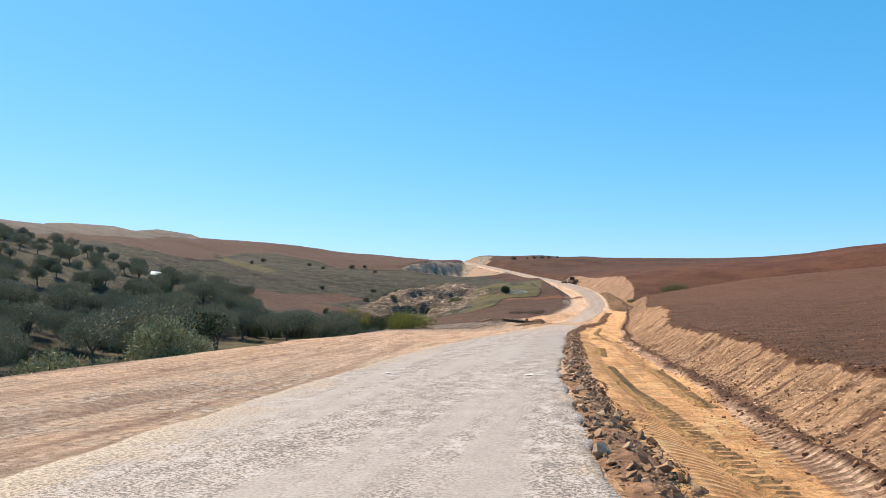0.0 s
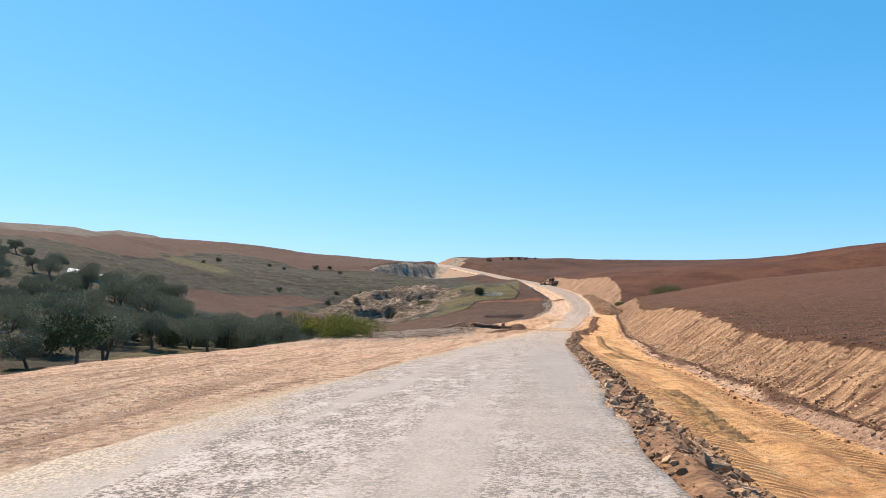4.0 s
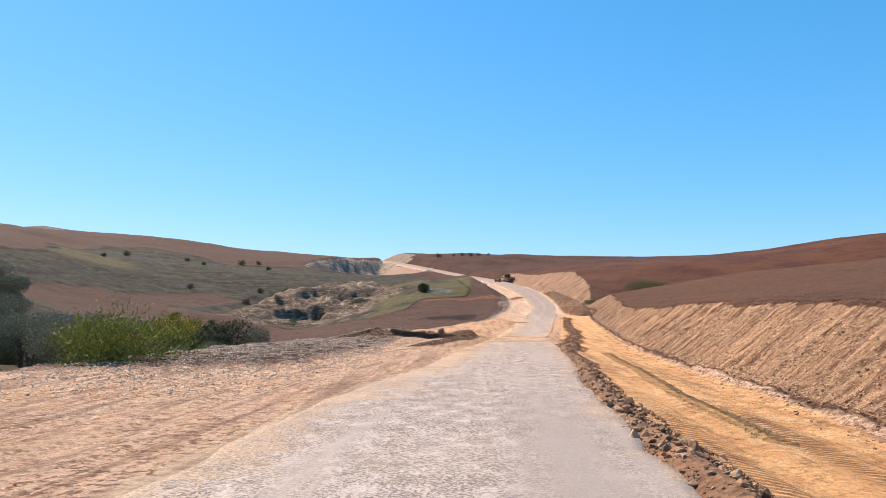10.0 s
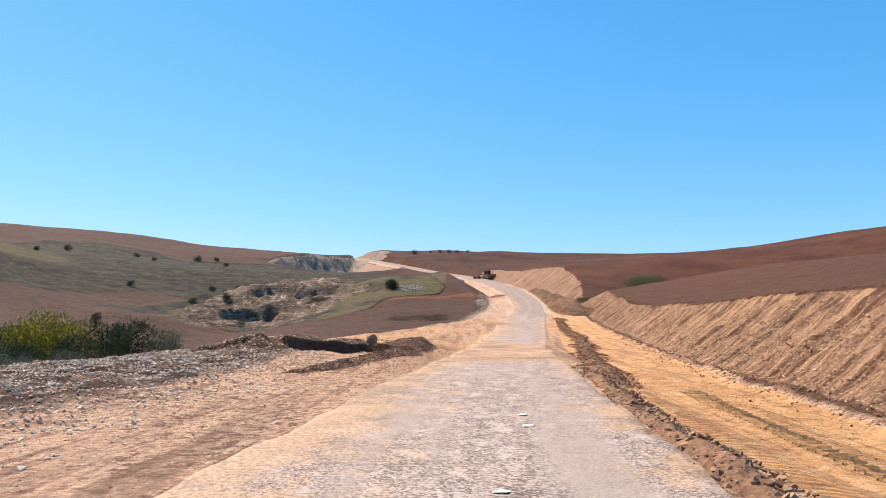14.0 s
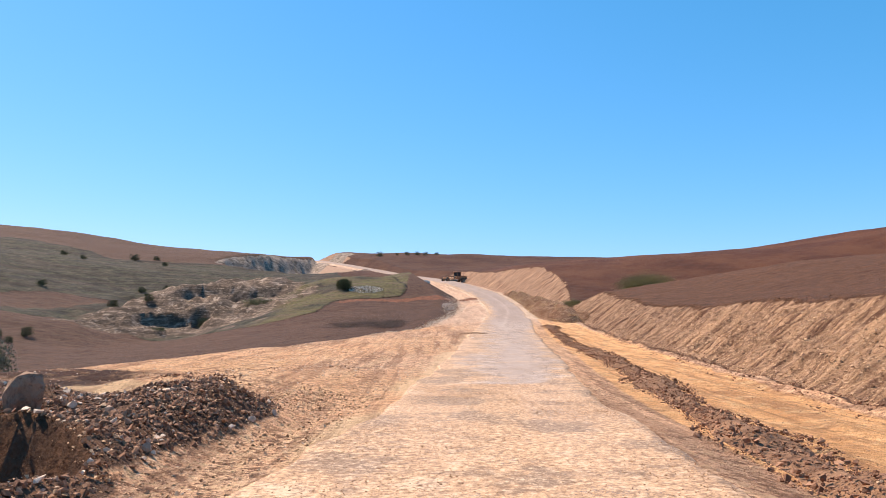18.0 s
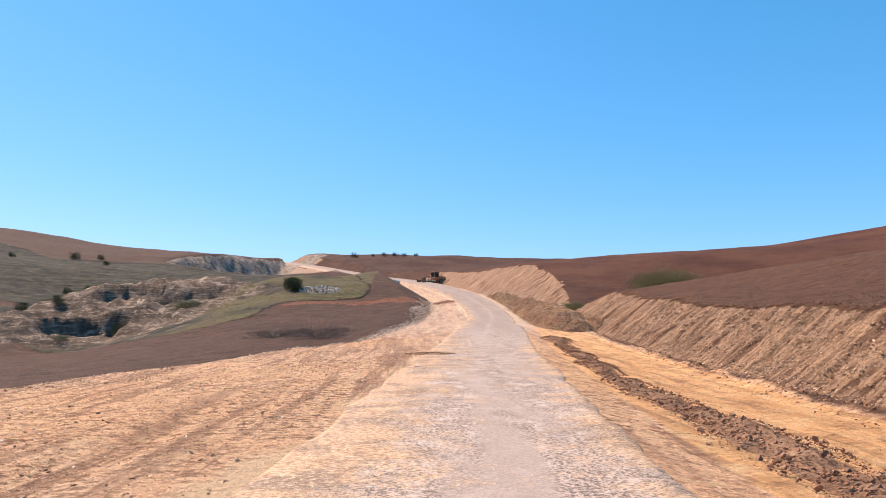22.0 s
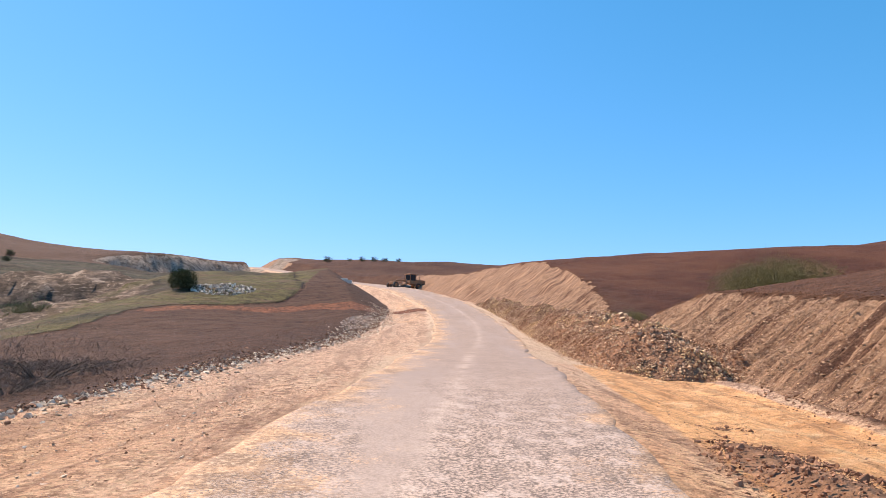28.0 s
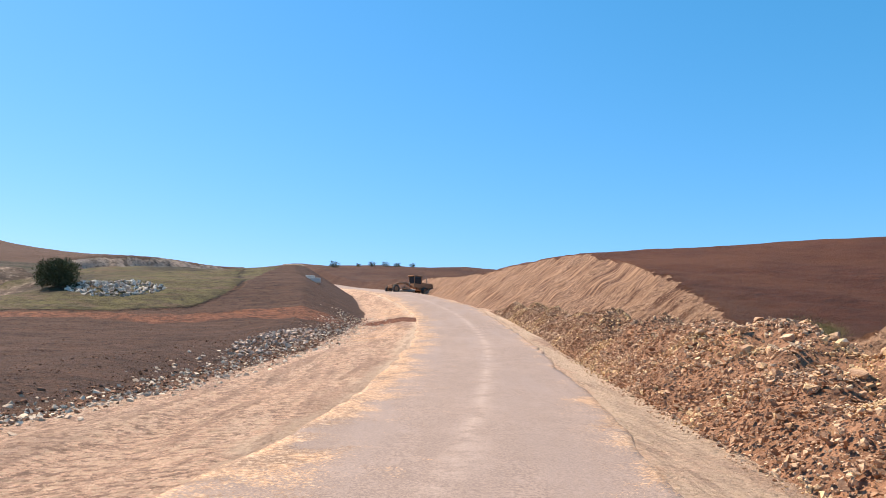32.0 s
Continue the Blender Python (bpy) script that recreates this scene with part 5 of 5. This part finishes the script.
def tree(label, seed, height, spread, leaf_mat, n, leaf, group, trunks=1):
    """Trunk with limbs and a crown of small leaves, standing at the origin."""
    r = np.random.default_rng(seed)
    ob = thing("olive_tree", label, "tree", group=group)
    co, faces, lobes = [], [], []
    for k in range(trunks):
        lean = r.normal(0, 0.25, 2)
        fork = np.array([lean[0] * 0.8, lean[1] * 0.8, height * r.uniform(0.22, 0.32)])
        foot = np.array([0.25 * k, 0.12 * k, -0.25])
        tube(co, faces, [foot, foot * 0.5 + fork * 0.4 + r.normal(0, 0.06, 3), fork], [0.30, 0.19, 0.15], 8)
        for j in range(5):
            a = j * 2 * np.pi / 5 + r.uniform(-0.4, 0.4)
            reach = spread * 0.5 * r.uniform(0.45, 0.8)
            tip = np.array([np.cos(a) * reach, np.sin(a) * reach, height * r.uniform(0.55, 0.82)]) + fork * (1, 1, 0)
            bend = (fork + tip) / 2 + (0, 0, 0.12 * height) + r.normal(0, 0.12, 3)
            tube(co, faces, [fork, bend, tip], [0.11, 0.06, 0.02], 6)
            lobes.append((*tip, spread * r.uniform(0.20, 0.30), 0.85))
    lobes.append((0, 0, height * 0.76, spread * 0.30, 0.8))
    for j in range(5):
        a = r.uniform(0, 2 * np.pi)
        lobes.append((np.cos(a) * spread * 0.38, np.sin(a) * spread * 0.38, height * r.uniform(0.42, 0.7), spread * 0.17, 0.9))
    part("trunk", mesh_of("trunk", co, faces), BARK, ob, "gnarled grey-brown trunk and limbs")
    part("crown", foliage("crown", lobes, n, leaf, r), leaf_mat, ob)
    return ob


def shrub(name, label, seed, height, spread, leaf_mat, n, leaf, category="bush", width=0.4, stems=7, up=0.6, group=""):
    """Several stems from one foot and a loose crown down to the ground."""
    r = np.random.default_rng(seed)
    ob = thing(name, label, category, group=group)
    co, faces, lobes = [], [], []
    for k in range(stems):
        a = 2 * np.pi * k / stems + r.uniform(-0.4, 0.4)
        reach = spread * 0.5 * r.uniform(0.3, 0.75)
        tip = np.array([np.cos(a) * reach, np.sin(a) * reach, height * r.uniform(0.5, 0.85)])
        tube(co, faces, [(0, 0, -0.15), tip * (0.45, 0.45, 0.5) + r.normal(0, 0.05, 3), tip], [0.05, 0.03, 0.012], 5)
        lobes.append((tip[0], tip[1], tip[2] * 0.8, max(0.15, spread * r.uniform(0.16, 0.26)), r.uniform(0.7, 1.0) * height / spread * 1.3))
        lobes.append((tip[0] * 1.15, tip[1] * 1.15, tip[2] * 0.35, max(0.12, spread * r.uniform(0.16, 0.24)), 0.9))
    lobes.append((0, 0, height * 0.6, spread * 0.25, 0.9))
    lobes.append((0, 0, height * 0.3, spread * 0.36, 0.7 * height / spread))
    part("stems", mesh_of("stems", co, faces), BARK, ob)
    part("foliage", foliage("foliage", lobes, n, leaf, r, up, width), leaf_mat, ob)
    return ob


def stand(ob, x, y, turn=0.0, size=1.0, sink=0.05):
    """Sets a thing on the ground."""
    ob.location, ob.rotation_euler, ob.scale = (x, y, float(ground_z(x, y)) - sink), (0, 0, turn), (size,) * 3
    return ob


def again(ob, x, y, turn, size):
    """A copy of a thing on the ground somewhere else."""
    base = ob.scale[0]
    return copy_thing(ob, pose(x, y, float(ground_z(x, y)) - 0.05, 0, 0, math.degrees(turn)) @ Matrix.Scale(size / base, 4))


# olive grove in the hollow and up the slope on the left
GROVE = "olive trees of the grove"
kinds = [tree("grey-green olive tree with a gnarled forked trunk", 100 + k, hh, sp, OLIVE, 9000, 0.21, GROVE, tr)
         for k, (hh, sp, tr) in enumerate(((5.6, 6.2, 1), (4.8, 5.4, 2), (5.2, 4.8, 1), (4.2, 5.0, 1), (6.0, 6.8, 2)))]
near = [(-36, 57, 4, 1.05), (-48.5, 93.0, 1, 1.0), (-53.0, 74, 0, 1.0), (-51, 107, 2, 0.9), (-57, 96, 3, 1.0)]
used = []
for x, y, k, size in near:
    if k not in used:
        stand(kinds[k], x, y, 0.7 * k, size)
        used.append(k)
fig = tree("dark green fig tree with large leaves in the hollow", 131, 5.3, 5.2, DARK_LEAF, 3000, 0.34, "")
fig.name = "fig_tree"
stand(fig, -46.0, 85.0, 0.4, 1.0)
count = 0
for gy in np.arange(42, 186, 6.4):
    for gx in np.arange(-135, -25, 6.2):
        x, y = gx + rng.uniform(-2.6, 2.6), gy + rng.uniform(-2.8, 2.8)
        if (x > -49 and y < 106) or y < -x * 0.95 - 2 or x > float(road_x(y) - pad(y)) - 9 or (x > -60 and y > 128) or y > 190 + x * 0.2 or y > 60 - x * 1.15 + 12:
            continue
        if min(math.hypot(x - q[0], y - q[1]) for q in near + [(-44.6, 84.2)]) < 5 or math.hypot(x + 93.5, y - 153.5) < 8.5 or float(natural(x, y)) > 22 or rng.uniform() < (0.08 if float(natural(x, y)) < 8 else 0.2):
            continue
        again(kinds[int(rng.integers(5))], x, y, rng.uniform(0, 6.28), rng.uniform(0.65, 1.0) if x > -75 else rng.uniform(0.55, 0.8) if x > -92 else rng.uniform(0.4, 0.62))
        count += 1

# willow on the rim, flowering bush and thicket in the hollow
willow = stand(shrub("willow_bush", "spreading yellow-green willow bush on the rim", 141, 3.0, 6.6, WILLOW, 9000, 0.20, width=0.28, stems=11), -19.4, 83.0, 0.3, 0.95, 0.3)
stand(shrub("flowering_bush", "broad bush covered in yellow flowers", 142, 4.4, 7.0, YELLOW, 9000, 0.22, stems=9), -44.4, 142.8, 0, 1.28)
THICKET = "thicket of dark shrubs in the hollow"
thick = [stand(shrub("dark_shrub", "dark green upright shrub in a thicket", 150, 3.8, 3.8, DARK_LEAF, 3600, 0.20, group=THICKET), -37.5, 134.5, 0.2),
         stand(shrub("dark_shrub", "dark green upright shrub in a thicket", 151, 3.2, 4.6, OLIVE, 3600, 0.20, group=THICKET), -47, 136, 1.2)]
for x, y, k in ((-40.5, 146, 1.2), (-37.5, 144.5, 1.25), (-35, 147, 1.0), (-49.5, 142, 1.2), (-53, 140, 1.3), (-57, 138, 1.2), (-46.5, 137.5, 0.8), (-50.5, 135, 1.0), (-61, 136, 1.1)):
    again(thick[int(y) % 2], x, y, x, k)
for k in range(26):
    t = k / 25
    x, y = -31 - 36 * t + rng.uniform(-2, 2), 124 + 10 * math.sin(t * 3.0) + rng.uniform(-3, 3) - 14 * t
    again(thick[k % 2], x, y, rng.uniform(0, 6.28), rng.uniform(0.6, 1.0))
for k in range(9):
    again(thick[k % 2], -30 - 2.2 * k + rng.uniform(-1, 1), 98 + 3.2 * k + rng.uniform(-2, 2), rng.uniform(0, 6.28), rng.uniform(0.5, 0.8))
for k in range(70):
    x, y = rng.uniform(-105, -48), rng.uniform(60, 155)
    if -x * 0.95 - 2 < y < 60 - x * 1.15 and (x < -50 or y > 105) and x < float(road_x(y) - pad(y)) - 8:
        again(thick[1 if k % 4 else 0], x, y, rng.uniform(0, 6.28), rng.uniform(0.4, 0.85))
# leafy weeds at the foot of the embankment
WEEDS = "leafy weeds below the embankment"
weed = stand(shrub("leafy_weed", "tall leafy green weed below the embankment", 160, 2.4, 2.6, GREEN_LEAF, 4500, 0.15, "plant", 0.36, 8, 0.4, WEEDS), -23, 42, 0)
for x, y in ((-26, 46), (-21, 37), (-28, 51), (-24.5, 33), (-19.5, 32), (-31, 47), (-25, 57), (-22, 28), (-29, 42), (-33, 52), (-27, 37), (-30, 36), (-34, 43), (-28, 62), (-37, 48)):
    again(weed, x, y, rng.uniform(0, 6.28), rng.uniform(0.8, 1.35))
for k in range(14):
    again(thick[k % 2], rng.uniform(-42, -26), rng.uniform(34, 54), rng.uniform(0, 6.28), rng.uniform(0.4, 0.7))

# scattered bushes on the hill, the spur and the gully
HILL = "small dark bushes on the hillside"
hill = stand(shrub("hill_bush", "small dark round bush on the grassy hillside", 170, 2.0, 2.6, DARK_LEAF, 900, 0.24, group=HILL), -130, 290)
for x, y, k in ((-114, 302, 0.8), (-98, 312, 1.1), (-106, 297, 0.7), (-94, 318, 0.8), (-122, 262, 0.7), (-84, 300, 0.7), (-74, 262, 0.8), (-66, 248, 0.9), (-60, 242, 0.7), (-88, 246, 0.8), (-58, 228, 0.8), (-70, 240, 0.9)):
    again(hill, x, y, rng.uniform(0, 6.28), k)
round_bush = stand(shrub("round_bush", "dense dark green round bush on the grass", 171, 2.1, 2.8, DARK_LEAF, 6000, 0.16, stems=9), -21.4, 221.5)
scrub = stand(shrub("grey_scrub", "low grey-green scrub on the eroded spur", 172, 1.7, 6.0, PALE_LEAF, 6000, 0.14, stems=10), -36.6, 224.5)
again(thick[0], -45, 220, 1.0, 0.6)
again(scrub, -50, 214, 2.0, 0.45)
for x, y, k in ((-64, 194, 0.4), (-66, 190, 0.3), (-62, 197.5, 0.45), (-69, 196, 0.5), (-60.5, 191, 0.3)):
    again(thick[0], x, y, x, k)
gully_bush = stand(shrub("tamarisk_bush", "wide feathery grey-green bush at the gully", 173, 3.3, 7.6, FEATHER, 60000, 0.13, width=0.14, stems=17, up=1.5), 25.0, 201.5, 0.2, 1.0, -0.5)
again(gully_bush, 14.0, 197.3, 1.0, 0.36)
brush = stand(shrub("dry_brush", "tangle of dry grey-brown twigs at the field edge", 174, 0.85, 7.5, DRY, 5200, 0.24, "brush", 0.06, 14, -0.2), -10.5, 177.0, 0.2)
again(brush, -14.5, 180.5, 1.4, 0.9)
again(brush, -9.0, 172.5, 2.2, 0.6)
RIDGE = "scrub on the far ridge"
crest_bush = stand(shrub("ridge_bush", "small tree on the far skyline", 175, 2.6, 3.4, DARK_LEAF, 600, 0.3, group=RIDGE), -33, 389)
for x in (-26, -22, -18, -14.5, -10):
    again(crest_bush, x, 389.5, rng.uniform(0, 6.28), rng.uniform(0.45, 0.8))


# ---- machine, shed, culvert ----
def box(bm, x0, x1, y0, y1, z0, z1, taper=0.0, bevel=0.04):
    """A box with bevelled edges, its top drawn in by taper."""
    m = Matrix.LocRotScale(((x0 + x1) / 2, (y0 + y1) / 2, (z0 + z1) / 2), None, (x1 - x0, y1 - y0, z1 - z0))
    made = bmesh.ops.create_cube(bm, size=1, matrix=m)["verts"]
    for v in made:
        if v.co.z > (z0 + z1) / 2:
            v.co.x += taper * (1 if v.co.x < (x0 + x1) / 2 else -1)
            v.co.y += taper * (1 if v.co.y < (y0 + y1) / 2 else -1)
    edges = list({e for v in made for e in v.link_edges})
    bmesh.ops.bevel(bm, geom=edges, offset=bevel, segments=1, affect="EDGES")
    return bm


def boxed(name, material, parent, *sizes, taper=0.0, bevel=0.04, label=""):
    bm = bmesh.new()
    for q in sizes:
        box(bm, *q, taper=taper, bevel=bevel)
    return part(name, bm, material, parent, label)


def wheel(parent, x, y, r, width):
    """A tyre with lugs, and a rim with a hub on it."""
    bm = bmesh.new()
    rings = ((r * 0.62, -width / 2), (r * 0.94, -width / 2), (r, -width * 0.36), (r, width * 0.36), (r * 0.94, width / 2), (r * 0.62, width / 2))
    loops = []
    for k in range(24):
        a = 2 * math.pi * k / 24
        lug = 1.0 if k % 2 else 0.955
        loops.append([bm.verts.new((q * (lug if 1 < j < 4 else 1) * math.cos(a), w, q * (lug if 1 < j < 4 else 1) * math.sin(a))) for j, (q, w) in enumerate(rings)])
    for k in range(24):
        for j in range(6):
            bm.faces.new((loops[k][j], loops[k][(j + 1) % 6], loops[(k + 1) % 24][(j + 1) % 6], loops[(k + 1) % 24][j]))
    w = part("wheel", bm, RUBBER, parent, "dusty black tyre")
    w.location = x, y, r
    bm = bmesh.new()
    bmesh.ops.create_cone(bm, cap_ends=True, segments=20, radius1=r * 0.62, radius2=r * 0.62, depth=width * 0.7, matrix=Matrix.Rotation(math.pi / 2, 4, "X"))
    bmesh.ops.create_cone(bm, cap_ends=True, segments=12, radius1=r * 0.25, radius2=r * 0.22, depth=width * 0.95, matrix=Matrix.Rotation(math.pi / 2, 4, "X"))
    part("rim", bm, YELLOW_PAINT, w, "yellow steel rim")


YELLOW_PAINT = plain("dusty_yellow_paint", (0.42, 0.22, 0.12), 0.85, 0.0, 0.45, 3.0)
RUBBER = plain("dusty_rubber", (0.055, 0.045, 0.04), 0.85, 0.0, -0.6, 4.0)
STEEL = plain("worn_steel", (0.20, 0.17, 0.15), 0.5, 0.6, 0.4, 5.0)
CAB_GLASS = plain("cab_glass", (0.03, 0.035, 0.04), 0.08, 0.0, 0.1, 2.0)
CONCRETE = plain("pale_concrete", (0.62, 0.58, 0.52), 0.9, 0.0, 0.3, 4.0)
TIN = plain("white_tin", (0.80, 0.79, 0.77), 0.45, 0.0, 0.12, 1.5)
WALL = plain("rough_plaster", (0.42, 0.35, 0.28), 0.95, 0.0, 0.3, 2.0)

gx, gy = -2.0, 272.5
grader = thing("road_grader", "dusty yellow motor grader parked at the roadside", "grader", gx, gy, float(ground_z(gx, gy)) + 0.02, radians(222))
grader.scale = (0.84,) * 3
boxed("rear_frame", YELLOW_PAINT, grader, (-3.3, -0.2, -0.55, 0.55, 0.75, 1.15))
boxed("engine_hood", YELLOW_PAINT, grader, (-3.4, -1.0, -0.6, 0.6, 1.15, 2.0), taper=0.06, bevel=0.08)
boxed("grille", STEEL, grader, (-3.47, -3.41, -0.5, 0.5, 1.2, 1.9), bevel=0.01, label="dark radiator grille")
cab = boxed("cab", YELLOW_PAINT, grader, (-0.98, 0.55, -0.75, 0.75, 1.1, 1.75), (-0.98, -0.86, -0.75, -0.63, 1.7, 2.9), (0.43, 0.55, -0.75, -0.63, 1.7, 2.9), (-0.98, -0.86, 0.63, 0.75, 1.7, 2.9), (0.43, 0.55, 0.63, 0.75, 1.7, 2.9), bevel=0.02)
boxed("roof", YELLOW_PAINT, cab, (-1.15, 0.75, -0.85, 0.85, 2.88, 3.08), taper=0.05)
for q in ((0.47, 0.50, -0.63, 0.63, 1.76, 2.86), (-0.94, -0.90, -0.63, 0.63, 1.76, 2.86), (-0.85, 0.42, -0.71, -0.68, 1.76, 2.86), (-0.85, 0.42, 0.68, 0.71, 1.76, 2.86)):
    boxed("window", CAB_GLASS, cab, q, bevel=0.004, label="dark cab glass")
co, faces = [], []
tube(co, faces, [(0.5, 0, 1.25), (1.6, 0, 1.75), (3.2, 0, 1.6), (4.3, 0, 1.1)], [0.2, 0.19, 0.17, 0.17], 8)
part("front_beam", mesh_of("front_beam", co, faces), YELLOW_PAINT, grader)
boxed("front_axle", STEEL, grader, (4.15, 4.4, -1.0, 1.0, 0.5, 0.75))
boxed("front_counterweight", YELLOW_PAINT, grader, (4.4, 4.75, -0.6, 0.6, 0.75, 1.25))
bm = bmesh.new()
curve = [bm.verts.new((0.30 * math.cos(a), s, 0.38 + 0.36 * math.sin(a))) for s in (-1.75, 1.75) for a in np.linspace(-1.3, 1.3, 7)]
back = [bm.verts.new(v.co + Vector((0.05, 0, 0))) for v in curve]
for k in range(6):
    bm.faces.new((curve[k], curve[k + 1], curve[k + 8], curve[k + 7]))
    bm.faces.new((back[k], back[k + 7], back[k + 8], back[k + 1]))
for k in range(6):
    bm.faces.new((curve[k], back[k], back[k + 1], curve[k + 1]))
    bm.faces.new((curve[k + 7], curve[k + 8], back[k + 8], back[k + 7]))
blade = part("blade", bm, STEEL, grader, "curved worn steel blade")
blade.location, blade.rotation_euler = (1.7, 0, 0.05), (0, 0, 0.5)
bm = bmesh.new()
bmesh.ops.create_cone(bm, cap_ends=True, segments=20, radius1=0.7, radius2=0.7, depth=0.14, matrix=Matrix.Translation((1.6, 0, 0.95)))
part("turntable", bm, STEEL, grader)
for side in (-1, 1):
    co, faces = [], []
    tube(co, faces, [(1.2, side * 0.35, 1.9), (1.6, side * 0.75, 0.9)], [0.07, 0.05], 6)
    part("lift_ram", mesh_of("lift_ram", co, faces), STEEL, grader)
    for x in (-2.9, -1.4, 4.28):
        wheel(grader, x, side * 0.95, 0.62, 0.38)
co, faces = [], []
tube(co, faces, [(-2.2, 0.3, 2.0), (-2.2, 0.3, 2.75)], [0.06, 0.06], 8)
part("exhaust", mesh_of("exhaust", co, faces), STEEL, grader)

# low shed with white roofs in the grove
sx, sy = -92.5, 154.0
shed = thing("shed", "low rough shed with white sheet roofs among olives", "shed", sx, sy, float(ground_z(sx, sy)) - 0.2, 0.5)
boxed("wall", WALL, shed, (-2.6, 2.6, -0.9, 0.9, -0.6, 0.9), bevel=0.02)
for x0, x1, z0, up in ((-3.4, -1.2, 1.45, 0.42), (0.2, 2.9, 0.95, 0.5)):
    sheet = boxed("roof", TIN, shed, (x0, x1, -1.0, 1.0, -0.03, 0.03), bevel=0.01, label="sloping white sheet metal roof")
    sheet.location, sheet.rotation_euler = (0, 0, z0 + 0.1), (up, 0.12, 0)
boxed("door", plain("dark_door", (0.05, 0.045, 0.04), 0.7), shed, (0.4, 1.2, -0.96, -0.90, -0.5, 0.75), bevel=0.01)

# concrete culvert head at the far bend
cx, cy = -7.6, 233.5
head = thing("culvert_head", "broken white concrete culvert head at the road edge", "culvert", cx, cy, float(ground_z(cx, cy)), 0.5)
boxed("slab", CONCRETE, head, (-0.6, 0.6, -0.25, 0.25, -0.2, 0.22), bevel=0.05)
boxed("parapet", CONCRETE, head, (-0.55, 0.2, 0.02, 0.22, 0.22, 0.40), bevel=0.04)
